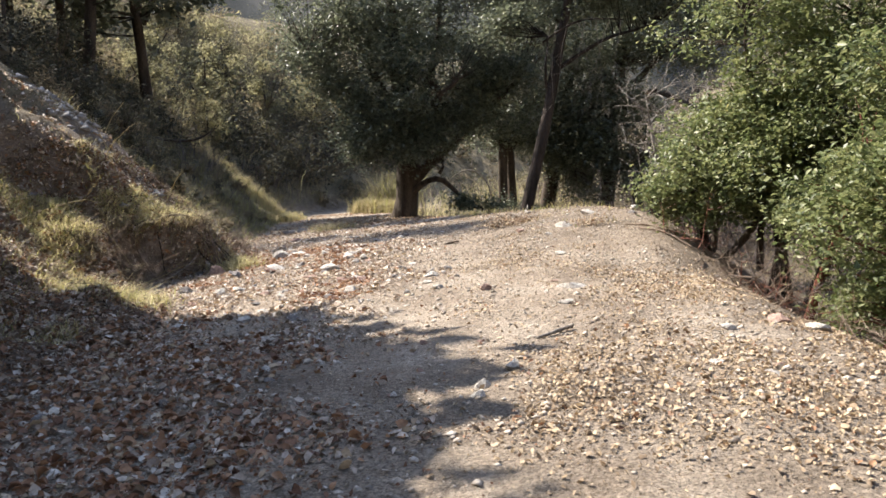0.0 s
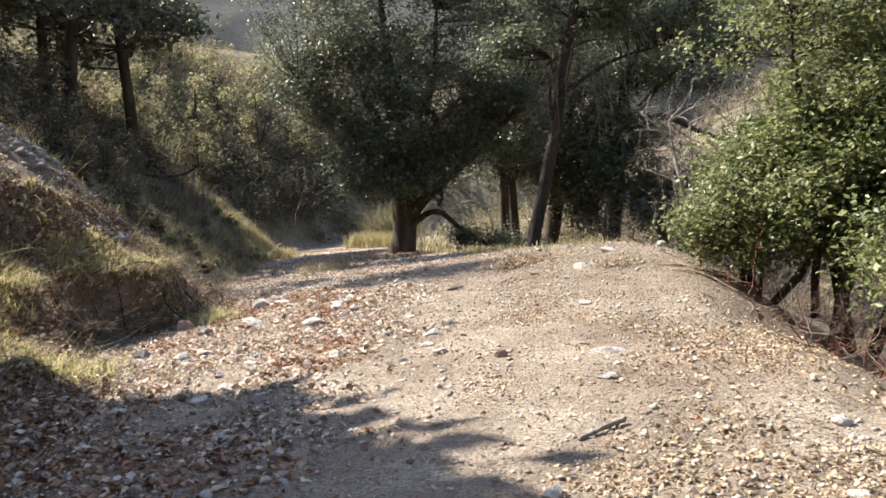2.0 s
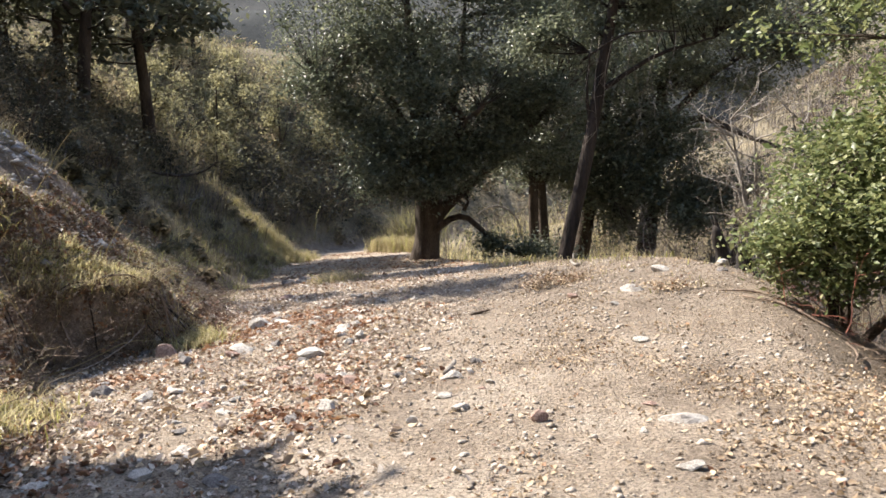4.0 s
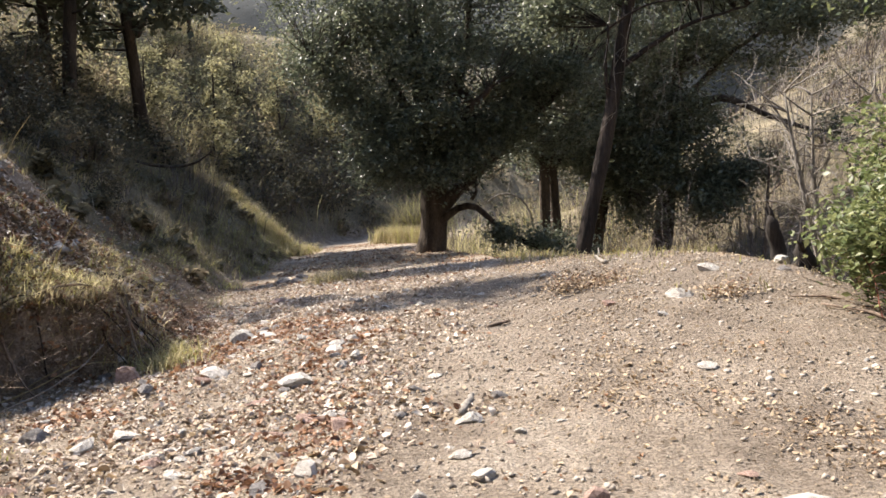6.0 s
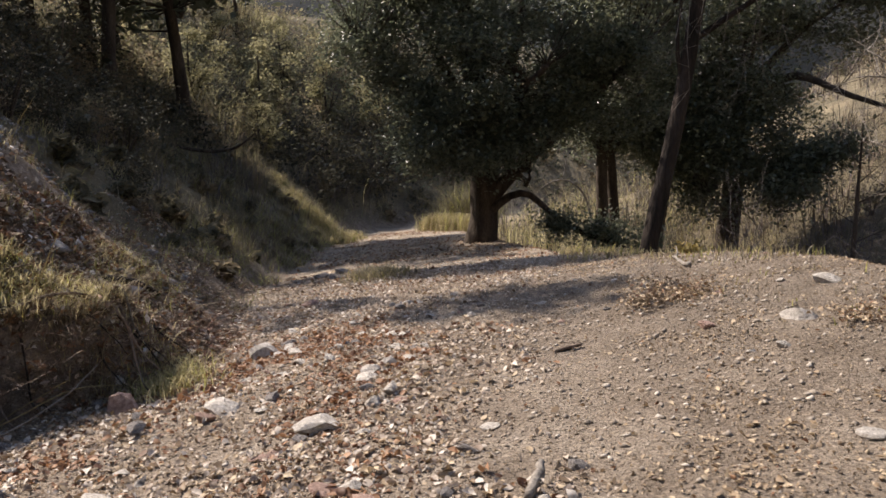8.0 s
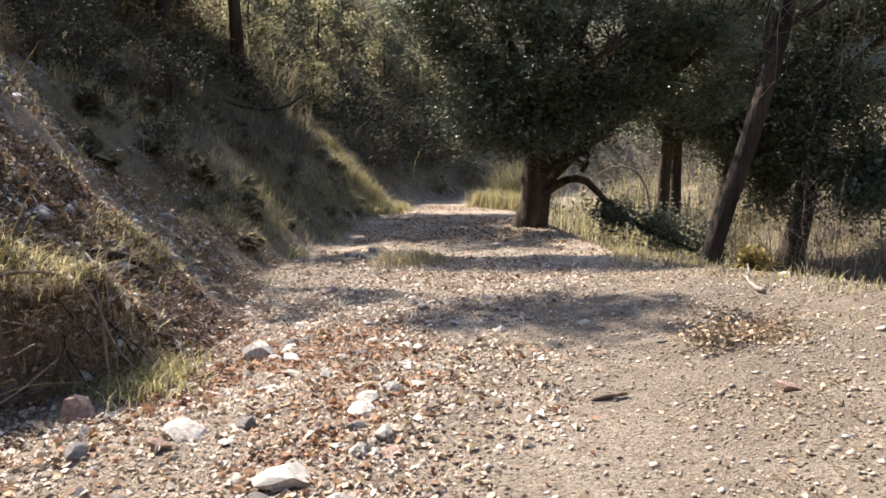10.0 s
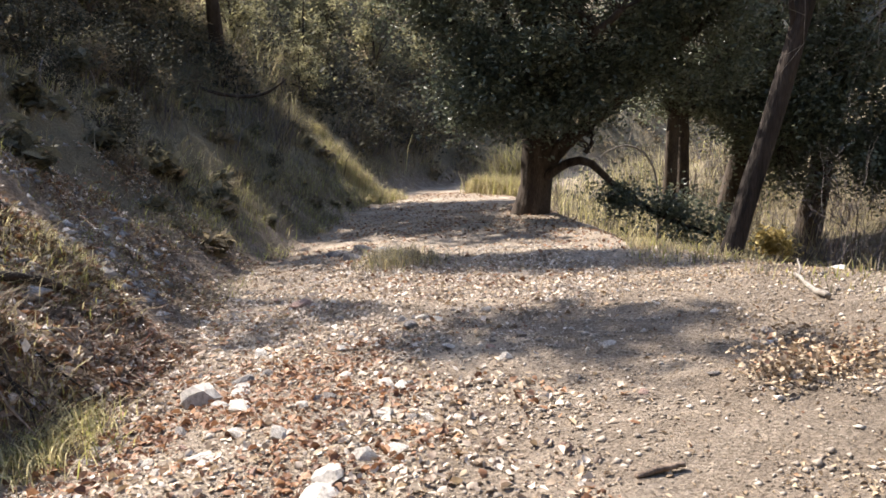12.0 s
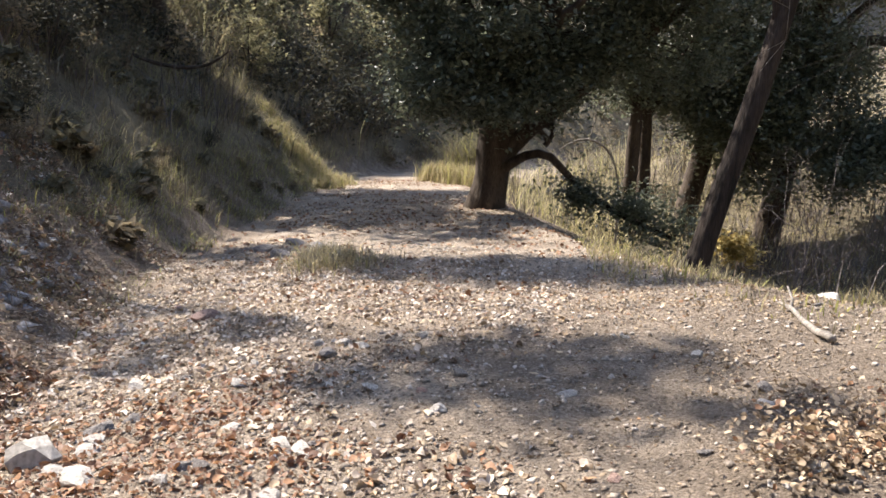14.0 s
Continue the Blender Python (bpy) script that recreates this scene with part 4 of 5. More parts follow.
olive = None
for k, (x, y, s_) in enumerate(((-12.6, 40.5, 0.85), (-10.2, 43.0, 0.9), (-8.0, 45.0, 0.8), (-14.8, 38.0, 0.8), (-6.4, 47.5, 0.9), (-13.2, 45.5, 1.0), (-11.4, 36.6, 0.55), (-17.0, 46.0, 0.9))):
    m = Matrix.LocRotScale(at(x, y, -0.1), Euler((0, 0, 2.3 * k)), (s_, s_, s_))
    if olive:
        copy_thing(olive, m)
    else:
        olive = tree("olive_tree", (0, 0, 0), "small sunlit tree with olive-yellow leaves on the hillside", "tree",
                     [(0, 0, -0.3, 0.12), (0.05, 0, 1.0, 0.1), (-0.1, 0.1, 2.4, 0.07), (0.0, 0.1, 4.6, 0.02)],
                     [[(0.0, 0, 1.0, 0.06), (0.8, 0.2, 2.2, 0.04), (1.3, 0.2, 3.2, 0.01)], [(0.0, 0, 1.2, 0.06), (-0.8, -0.1, 2.4, 0.04), (-1.3, -0.2, 3.4, 0.01)], [(0.0, 0, 1.4, 0.05), (0.1, -0.8, 2.5, 0.03), (0.2, -1.2, 3.3, 0.01)]],
                     [(0, 0, 3.2, 1.7, 1.5, 1.7, 75), (0.3, -0.2, 1.6, 1.5, 1.3, 0.8, 30)], 0.075, 34, 0.3, BARK, OLIVE_LEAF, group="olive trees")
        olive.matrix_basis = m

# two trees added only to cast the shade bands across the track
for x, y, stretch_, thick, off in ((-11.50, 18.83, 1.71, 8, 0.65), (-12.78, 22.68, 2.00, 17, 0.0)):
    tree("band_shade_oak", at(x, y, -0.1), "slender oak added up the hillside for its shade bands", "tree",
         [(0, 0, -0.2, 0.09), (0.05, 0, 1.5, 0.065), (0.0, 0, 3.4, 0.05), (0.1, 0, 7.0 * stretch_, 0.02)],
         [[(0.02, 0, 3.6 * stretch_, 0.04), (0.5, -0.1, 4.4 * stretch_, 0.025), (0.9, -0.3, 5.2 * stretch_, 0.01)], [(0.0, 0, 3.8 * stretch_, 0.04), (-0.5, 0.1, 4.5 * stretch_, 0.025), (-0.9, 0.3, 5.3 * stretch_, 0.01)]],
         [(off - 0.9, 0.3 - 0.3 * off, 5.4 * stretch_, 1.0, 0.6, 1.1, thick), (off, -0.3 * off, 5.4 * stretch_, 1.0, 0.5, 0.9, thick), (off + 0.9, -0.3 - 0.3 * off, 5.4 * stretch_, 1.0, 0.6, 1.1, thick)], 0.09, 50, 0.24, BARK, DIM_LEAF, group="young oaks", bunch=1)
# out of view; places and crowns are set by the shadow wanted on the start
for x, y, tall, wide, arm in ((-7.62, 6.00, 2.6, 1.70, (0.95, 1.1)), (-8.47, 7.62, 2.6, 1.60, (1.1, 1.0)), (-7.77, 4.16, 2.6, 1.80, (0.6, 0.2)), (-9.48, 5.66, 2.6, 1.90, (0.6, 0.2)), (-9.82, 7.68, 2.6, 1.40, (0.6, 0.2))):
    f_ = tall / 2.2
    tree("low_shade_oak", at(x, y, -0.1), "low spreading oak out of view, placed for its shade on the track", "tree",
         [(0, 0, -0.2, 0.2), (0.1, 0, 0.7 * f_, 0.16), (0.2, 0.1, 1.6 * f_, 0.1), (0.2, 0.1, 2.8 * f_, 0.04)],
         [[(0.1, 0, 0.8 * f_, 0.09), (0.9, 0.2, 1.6 * f_, 0.06), (1.7, 0.3, 2.2 * f_, 0.02)], [(0.1, 0, 0.9 * f_, 0.09), (-0.8, -0.3, 1.7 * f_, 0.06), (-1.5, -0.4, 2.3 * f_, 0.02)], [(0.1, 0.1, 1.0 * f_, 0.08), (0.1, 1.0, 1.8 * f_, 0.05), (0.1, 1.6, 2.3 * f_, 0.02)]],
         [(0.3, 0, tall, wide, 1.5, 1.2, int(120 * wide)), (*arm, tall, 0.95, 0.95, 0.7, 70)], 0.2, 24, 0.27, BARK, DIM_LEAF, group="low oaks")

# never in view: this oak is added to keep sky light off the start
tree("sky_blocker_oak", at(-5.6, -1.8, -0.1), "unseen oak crown added beside the start to block sky light", "tree",
     [(0, 0, -0.3, 0.36), (0.1, 0, 1.2, 0.3), (0.2, 0.1, 3.0, 0.25), (0.3, 0.1, 5.4, 0.12)],
     [[(0.1, 0, 2.2, 0.16), (1.4, 0.4, 3.6, 0.1), (2.6, 0.6, 4.6, 0.04)], [(0.1, 0, 2.4, 0.16), (-1.4, -0.4, 3.8, 0.1), (-2.6, -0.6, 4.6, 0.04)], [(0.2, 0.1, 2.8, 0.14), (0.3, -1.6, 4.0, 0.08), (0.3, -2.6, 4.8, 0.03)]],
     [(0.2, 0, 5.0, 3.6, 3.2, 2.0, 260)], 0.22, 34, 0.36, BARK, DIM_LEAF)

# ---- grass ----
def scatter(n, x0, x1, y0, y1, keep):
    x, y = rng.uniform(x0, x1, n), rng.uniform(y0, y1, n)
    ok = rng.random(n) < keep(x, y)
    return x[ok], y[ok]


def grass(name, label, x, y, tall, mats, slots=None, **more):
    ob = new(name, grass_mesh(name, on_ground(x, y, -0.01), tall, mats, slots=slots, **more))
    return tagged(ob, label, "grass", kind="stuff")


x, y = scatter(420000, -7, -2.6, 4.5, 12.6, lambda x, y: np.clip((left_edge(y) - x - 0.26 + 0.35 * rough(x, y, 0.9, 3)) * 5, 0, 1) * np.clip((rough(x, y, 0.7, 3) + 0.85 * np.exp(-((left_edge(y) - x - 0.85) / 0.5) ** 2) - 0.42) * 4, 0.02, 1) * np.exp(-np.maximum(left_edge(y) - x - 1.6, 0) * 1.4) * np.interp(y, [4.5, 6.5, 8.5, 10.2, 11.2], [0.25, 0.5, 1.0, 0.9, 0.25]))
grass("bank_grass", "dry and green grass tufts along the bank crest", x, y, 0.04 + 0.11 * rng.random(len(x)) ** 1.7, [GREEN_GRASS, STRAW, DRY_GRASS], rng.choice(3, len(x), p=[0.27, 0.63, 0.10]), lean=1.0, width=0.0042, drift=(0.2, -0.1))
x, y = scatter(120000, -6.5, -2.0, 2.5, 17.0, lambda x, y: np.clip((left_edge(y) - x + 0.2) * 3, 0, 1) * np.exp(-np.maximum(left_edge(y) - x - 1.6, 0) * 0.7) * np.clip(0.6 + 1.8 * rough(x, y, 0.7, 3), 0.02, 1))
ob = new("bank_litter", leaf_mesh("bank_litter", on_ground(x, y, 0.012), 0.024 * (0.6 + 0.9 * rng.random(len(x))), [LITTER, LITTER_RUST, LITTER_TAN, DEADBROWN], long=1.8, fold=0.45, slots=rng.choice(4, len(x), p=[0.36, 0.2, 0.3, 0.14]), lie=0.6))
tagged(ob, "dead leaves and bark caught on the bank", "leaves", kind="stuff")
pieces = []
for k in range(1500):
    py = pick.uniform(4.5, 17)
    px = float(left_edge(py)) - abs(pick.normal(0.2, 0.9))
    a, l = pick.uniform(0, 6.28), pick.uniform(0.08, 0.42)
    c = np.array([px, py, z_at(px, py) + 0.02])
    d = np.array([math.cos(a), math.sin(a), pick.normal(0, 0.3)]) * l
    pieces.append(tube(np.array([c - d * 0.5, c + np.array([0, 0, pick.uniform(0.0, 0.06)]), c + d * 0.5]), [0.004, 0.0035, 0.002], 4))
ob = new("bank_sticks", mesh_of("bank_sticks", *joined(pieces), DEADBROWN))
tagged(ob, "thin dead sticks strewn over the bank", "sticks", kind="stuff")
x, y = scatter(40000, -6.5, -2.3, 3.5, 13.0, lambda x, y: np.clip((left_edge(y) - x + 0.05) * 4, 0, 1) * np.exp(-np.maximum(left_edge(y) - x - 1.3, 0) * 2) * np.clip(0.2 + 2 * rough(x, y, 0.6, 2), 0, 1) * 0.3 * np.clip((left_edge(y) - x - np.interp(y, [8.4, 9.0], [0.6, 0.0])) * 4, 0.03, 1))
grass("dry_stalks", "long bleached grass stalks hanging over the bank", x, y, 0.08 + 0.2 * rng.random(len(x)) ** 2.5, [DRY_GRASS, GREY_GRASS, DEADBROWN], rng.choice(3, len(x)), lean=1.5, width=0.003, drift=(0.3, -0.1))
x, y = scatter(210000, -20, -3.2, 13, 42, lambda x, y: np.clip((left_edge(y) - x - np.interp(y, [13, 17, 20], [1.2, 0.6, 0.1])) * 0.8, 0, 1) * np.clip(0.4 + 1.5 * rough(x, y, 1.6, 3), 0.03, 1) * np.exp(-np.maximum(left_edge(y) - x - 5, 0) * 0.12))
grass("hill_grass", "long dry grass on the shaded hillside", x, y, np.interp(y, [14, 24], [0.12, 0.26]) * (1 + rng.random(len(x))), [GREY_GRASS, DRY_GRASS, GREEN_GRASS], rng.choice(3, len(x), p=[0.55, 0.3, 0.15]), lean=1.2, width=0.0048, drift=(0.3, -0.1))


x, y = scatter(110000, -26, -3.4, 16, 58, lambda x, y: np.clip((left_edge(np.minimum(y, 42)) + np.maximum(y - 42, 0) * 0.5 - x - np.interp(y, [16, 22, 34], [1.2, 0.8, 0.5])) * 0.8, 0, 1) * np.clip(0.05 + 2.4 * rough(x, y, 1.5, 3), 0.01, 1) * np.clip((x + 27) / 8, 0, 1))
# darker stem colours stand in for shade on the near slope, olive for sun
grass("hill_brush", "fuzzy olive and tan brush stems over the hillside", x, y, np.interp(y, [16, 24, 40], [0.3, 0.7, 1.5]) * (0.4 + 1.0 * rng.random(len(x)) ** 1.5), [OLIVE_LEAF, GREY_GRASS, BRUSH, DRY_GRASS, SCRUB_LEAF], np.where(rng.random(len(x)) < np.interp(y, [26, 34], [0.05, 0.75]) * np.clip((-12.0 - x) / 3 + 0.3, 0.1, 1), rng.choice([0, 0, 0, 1, 3], len(x)), rng.choice([2, 2, 2, 4, 1], len(x))), lean=0.8, width=0.012, drift=(0.2, -0.1))


x, y = scatter(110000, -9, -2.8, 13.0, 33, lambda x, y: np.clip((left_edge(y) - x + 0.25) * 2.5, 0, 1) * np.clip((2.0 - left_edge(y) + x), 0, 1) * np.clip(0.55 + 1.6 * rough(x, y, 0.9, 3), 0.08, 1))
grass("verge_grass", "soft grey-green grass on the shaded bank foot", x, y, np.interp(y, [14, 22], [0.09, 0.17]) * (0.6 + rng.random(len(x))), [GREY_GRASS, GREEN_GRASS, SCRUB_LEAF], rng.choice(3, len(x), p=[0.5, 0.25, 0.25]), lean=1.3, width=0.0045, drift=(0.3, -0.1))


def face(n):
    y = rng.uniform(4.6, 12.4, n)
    return left_edge(y) - rng.uniform(-0.05, 1.9, n) ** 1.0, y


x, y = face(60000)
ok = rng.random(len(x)) < np.clip(0.15 + 2.4 * rough(x, y, 0.35, 3), 0.02, 1) * np.interp(left_edge(y) - x, [0.35, 0.7], [0.3, 0.5]) * np.clip((left_edge(y) - x - np.interp(y, [8.4, 9.0], [0.75, 0.0])) * 4, 0.02, 1)
x, y = x[ok], y[ok]
grass("face_weeds", "withered weeds and grass hanging on the cut face", x, y, 0.05 + 0.15 * rng.random(len(x)) ** 2.2, [GREY_GRASS, DRY_GRASS, DEADBROWN, GREEN_GRASS], rng.choice(4, len(x), p=[0.28, 0.27, 0.25, 0.2]), lean=1.3, width=0.0045, drift=(0.5, -0.5))
y = rng.uniform(8.3, 10.9, 9000)
x = left_edge(y) + rng.uniform(-0.55, 0.08, len(y))
ok = rng.random(len(x)) < np.clip(0.3 + 2.6 * rough(x, y, 0.35, 3), 0.02, 1)
x, y = x[ok], y[ok]
grass("hanging_grass", "dead grass and stems hanging over the cut face", x, y, 0.05 + 0.24 * rng.random(len(x)) ** 2, [GREY_GRASS, DRY_GRASS, DEADBROWN], rng.choice(3, len(x), p=[0.3, 0.35, 0.35]), lean=1.2, width=0.0035, drift=(0.7, -0.7))
x, y = face(36000)
ob = new("face_litter", leaf_mesh("face_litter", on_ground(x, y, 0.03), 0.026 * (0.5 + 1.0 * rng.random(len(x))), [LITTER, LITTER_RUST, DEADBROWN], long=1.8, fold=0.45, slots=rng.choice(3, len(x), p=[0.42, 0.33, 0.25])))
tagged(ob, "dead leaves and clods caught on the cut face", "leaves", kind="stuff")


def tufts(name, label, spots, tall, mats, chances, blades=700, width=0.006, lean=0.5):
    for cx, cy, r in spots:
        d = rng.normal(0, 0.5, (int(blades * r / 0.3), 2)) * r
        x, y = cx + d[:, 0], cy + d[:, 1]
        ob = grass(name, label, x, y, tall * (0.5 + 0.7 * rng.random(len(x))), mats, rng.choice(len(mats), len(x), p=chances), lean=lean, width=width)
        ob["group"] = name + "s"


tufts("grass_tuft", "pale green grass tuft at the foot of the bank", [(-2.95, 10.4, 0.36), (-3.05, 10.75, 0.26), (-3.15, 7.6, 0.35), (-3.0, 7.0, 0.3)], 0.17, [GREEN_GRASS, STRAW], [0.25, 0.75], 560, 0.0045, 1.0)
tufts("road_tuft", "low dry grass tuft growing in the track", [(-2.35, 15.9, 0.5), (-2.6, 16.6, 0.35)], 0.17, [DRY_GRASS, GREEN_GRASS, GREY_GRASS], [0.45, 0.05, 0.5], 600, 0.005, 1.0)
tufts("bright_grass", "tall sunlit dry grass on the bend", [(-7.9, 32.4, 0.8), (-7.5, 31.4, 0.8), (-6.9, 31.8, 0.6), (-8.4, 31.9, 0.6), (-6.8, 30.4, 0.5), (-8.8, 33.2, 0.45), (-9.7, 34.1, 0.4)], 0.36, [DRY_GRASS, GREEN_GRASS], [0.75, 0.25], 700, 0.010, 0.8)
tufts("tussock", "sunlit dry grass tussock beside the oak", [(-3.3, 33.6, 0.7), (-2.7, 33.2, 0.6), (-3.9, 34.0, 0.5), (-2.2, 32.4, 0.5)], 0.6, [DRY_GRASS, GREEN_GRASS], [0.75, 0.25], 900, 0.009)
tufts("reed_clump", "tall upright yellow-green stems behind the oak", [(-2.9, 36.4, 0.7), (-2.2, 36.0, 0.6), (-3.4, 36.8, 0.5)], 1.9, [SCRUB_LEAF, GREEN_GRASS, GREY_GRASS], [0.45, 0.25, 0.3], 300, 0.010, 0.8)
x, y = scatter(16000, -1.5, 6.5, 27.5, 44, lambda x, y: np.clip((x - right_edge(y) - 0.3) * 1.5, 0, 1) * np.clip(0.35 + 1.8 * rough(x, y, 1.3, 3), 0.05, 1))
grass("tan_thicket", "tall tan stems and dry weeds behind the oak", x, y, 0.45 + 1.2 * rng.random(len(x)) ** 1.5, [STRAW, GREY_GRASS, BRUSH, GREEN_GRASS], rng.choice(4, len(x), p=[0.36, 0.26, 0.26, 0.12]), lean=0.95, width=0.008)
x, y = scatter(120000, 3, 44, 14, 66, lambda x, y: np.interp(y, [24, 33], [0.03, 1]) * np.clip((x - right_edge(y) - 3.6) * 0.6, 0, 1) * np.clip(0.2 + 2.2 * rough(x, y, 1.8, 3), 0.04, 1) * np.clip(1.5 - y / 60, 0.3, 1))
grass("bare_thicket", "grey leafless thicket covering the far gully side", x, y, np.interp(y, [14, 22], [0.5, 0.9]) * (0.5 + 1.4 * rng.random(len(x)) ** 1.5), [BRUSH, GREY_GRASS, DEADBROWN], rng.choice(3, len(x), p=[0.6, 0.15, 0.25]), lean=0.7, width=0.012)
x, y = scatter(40000, 0.3, 5.5, 9.8, 21, lambda x, y: np.clip(1 - np.abs(x - right_edge(y) - np.interp(y, [10, 13], [-0.3, 0.4])) / 1.4, 0, 1) * np.clip(0.4 + 2.2 * rough(x, y, 1.1, 3), 0, 1))
grass("edge_grass", "short dry grass along the outer edge of the track", x, y, np.interp(y, [10, 14], [0.04, 0.075]) * (1 + 1.2 * rng.random(len(x))), [DRY_GRASS, GREY_GRASS, GREEN_GRASS], rng.choice(3, len(x), p=[0.5, 0.25, 0.25]), lean=0.7)
x, y = scatter(80000, -3, 14, 15, 46, lambda x, y: np.clip((x - right_edge(y) - np.interp(y, [16, 22, 30], [0.8, 1.6, 1.2])) * 0.45, 0, 1) * np.clip((12.5 - x) / 6, 0, 1) * np.clip(0.4 + 1.8 * rough(x, y, 1.5, 3), 0.03, 1))
grass("gully_grass", "dry grass on the sunlit gully side", x, y, 0.07 + 0.22 * rng.random(len(x)) ** 2, [STRAW, DRY_GRASS, GREEN_GRASS], rng.choice(3, len(x), p=[0.5, 0.3, 0.2]), lean=1.3, width=0.008)

# ---- fallen leaves, gravel and stones ----
def curled_leaf_mesh(name, places, size, mats, slots):
    """Fallen leaves of eight faces, with a bent midrib and curled sides."""
    n = len(places)
    normal = np.stack([rng.normal(0, 0.5, n), rng.normal(0, 0.5, n), np.ones(n)], 1)
    normal /= np.linalg.norm(normal, axis=1)[:, None]
    along = np.cross(normal, rng.normal(0, 1, (n, 3)))
    along /= np.linalg.norm(along, axis=1)[:, None]
    across = np.cross(normal, along)
    s = np.asarray(size)[:, None]
    wide = 0.35 + 0.3 * rng.random((n, 1))
    curl, bow = rng.normal(0.3, 0.45, (n, 1)), rng.normal(0.15, 0.45, (n, 1))
    def spot(a, b, c):
        return places + s * (along * a + across * b + normal * c)
    j1, j2, j3, j4 = (0.7 + 0.6 * rng.random((n, 1)) for _ in range(4))
    pts = [spot(-0.8, 0, 0.0 * bow), spot(-0.25, 0, bow * 0.3), spot(0.3, 0, bow * 0.3), spot(0.85, 0, -bow * 0.3),
           spot(-0.3, wide * j1, curl * 0.6), spot(0.35, wide * j2 * 0.85, curl * 0.7), spot(-0.3, -wide * j3, curl * 0.6), spot(0.35, -wide * j4 * 0.85, curl * 0.7)]
    tris = np.array([(0, 1, 4), (1, 2, 5), (1, 5, 4), (2, 3, 5), (0, 6, 1), (1, 6, 7), (1, 7, 2), (2, 7, 3)])
    return mesh_of(name, np.stack(pts, 1).reshape(-1, 3), (np.arange(n)[:, None, None] * 8 + tris).reshape(-1, 3), mats, slots=np.repeat(slots, 8))


RUST_SPOTS = [(-1.15, 8.3, 0.3), (-1.1, 7.7, 0.22), (-0.8, 7.85, 0.2), (-3.0, 8.85, 0.2), (-2.7, 8.75, 0.2), (-2.55, 9.25, 0.2), (-1.25, 7.2, 0.25), (-1.45, 9.7, 0.35), (-1.55, 11.0, 0.4),
              (-1.35, 10.3, 0.3), (-1.4, 9.3, 0.25), (-1.4, 11.4, 0.3), (-1.75, 12.0, 0.3), (-2.0, 11.25, 0.3), (-2.05, 6.5, 0.3), (-0.35, 11.3, 0.2), (-2.9, 11.9, 0.4), (-0.9, 6.9, 0.2), (-2.4, 10.9, 0.45), (-1.9, 11.7, 0.35), (-2.7, 10.2, 0.4), (-1.0, 10.7, 0.25), (0.15, 10.0, 0.2), (-0.1, 9.3, 0.2)]


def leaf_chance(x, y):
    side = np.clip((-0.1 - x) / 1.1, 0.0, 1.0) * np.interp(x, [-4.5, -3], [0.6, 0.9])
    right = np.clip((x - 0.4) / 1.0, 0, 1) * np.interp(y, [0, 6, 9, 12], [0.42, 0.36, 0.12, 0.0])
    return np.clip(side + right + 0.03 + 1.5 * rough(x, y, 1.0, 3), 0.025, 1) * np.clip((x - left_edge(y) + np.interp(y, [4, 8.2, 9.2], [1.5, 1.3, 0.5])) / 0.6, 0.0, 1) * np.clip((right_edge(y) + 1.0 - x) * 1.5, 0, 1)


x, y = scatter(200000, -4.3, 3.7, 0.6, 16, lambda x, y: leaf_chance(x, y) * np.clip((y - 0.7 + rough(x, y, 0.6, 3)) / 1.4, 0, 1) * np.where(x < 0.2, 0.85, 1) * np.clip(1.3 - y / 20, 0.4, 1))
size = np.where(x < 0.1, 0.024, 0.0135) * np.interp(y, [7, 11], [1, 0.85]) * (0.45 + 1.5 * rng.random(len(x)) ** 2.2)
# rust patches; the last term paints the tree shade at the start as browner leaves
rust_and_shade = 0.05 + 0.25 * np.clip(rough(x, y, 0.8, 3), 0, 1) * (x < 0.4) + 0.62 * np.clip((6.6 - y - 0.6 * (x + 2)) / 1.5, 0, 1) * np.clip((0.6 - x) / 0.8, 0, 1)
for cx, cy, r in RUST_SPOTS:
    rust_and_shade = rust_and_shade + 0.85 * bell(x, y, cx, cy, r, r * 1.3) * (rough(x, y, 0.3, 2) > -0.1)
kind = np.where(rng.random(len(x)) < rust_and_shade, 1, np.where((x > 0.3) | (rng.random(len(x)) < 0.3), 2, 0))
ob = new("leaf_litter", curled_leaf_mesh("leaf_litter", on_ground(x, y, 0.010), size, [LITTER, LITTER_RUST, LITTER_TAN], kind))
tagged(ob, "curled fallen leaves strewn over the track, tan and rust, browned for shade at the start", "leaves", kind="stuff")
x, y = scatter(170000, -4.3, 3.7, 0.6, 17, lambda x, y: np.clip(leaf_chance(x, y) + 0.15, 0, 1) * np.clip((y - 0.7 + rough(x, y, 0.6, 3)) / 1.4, 0, 1) * np.clip(1.25 - y / 22, 0.3, 1))
# the same shade term browns the crumbs at the start
kind = np.where(rng.random(len(x)) < 0.07 + 0.45 * np.clip((6.6 - y - 0.6 * (x + 2)) / 1.5, 0, 1) * np.clip((0.6 - x) / 0.8, 0, 1), 1, np.where((x > 0.1) | (rng.random(len(x)) < 0.4), 2, 0))
ob = new("leaf_crumbs", leaf_mesh("leaf_crumbs", on_ground(x, y, 0.006), 0.0085 * (0.6 + 1.6 * rng.random(len(x)) ** 2), [LITTER, LITTER_RUST, LITTER_TAN], long=1.9, fold=0.45, slots=kind, lie=0.45))
tagged(ob, "crumbled leaf fragments and bark bits over the track", "leaves", kind="stuff")
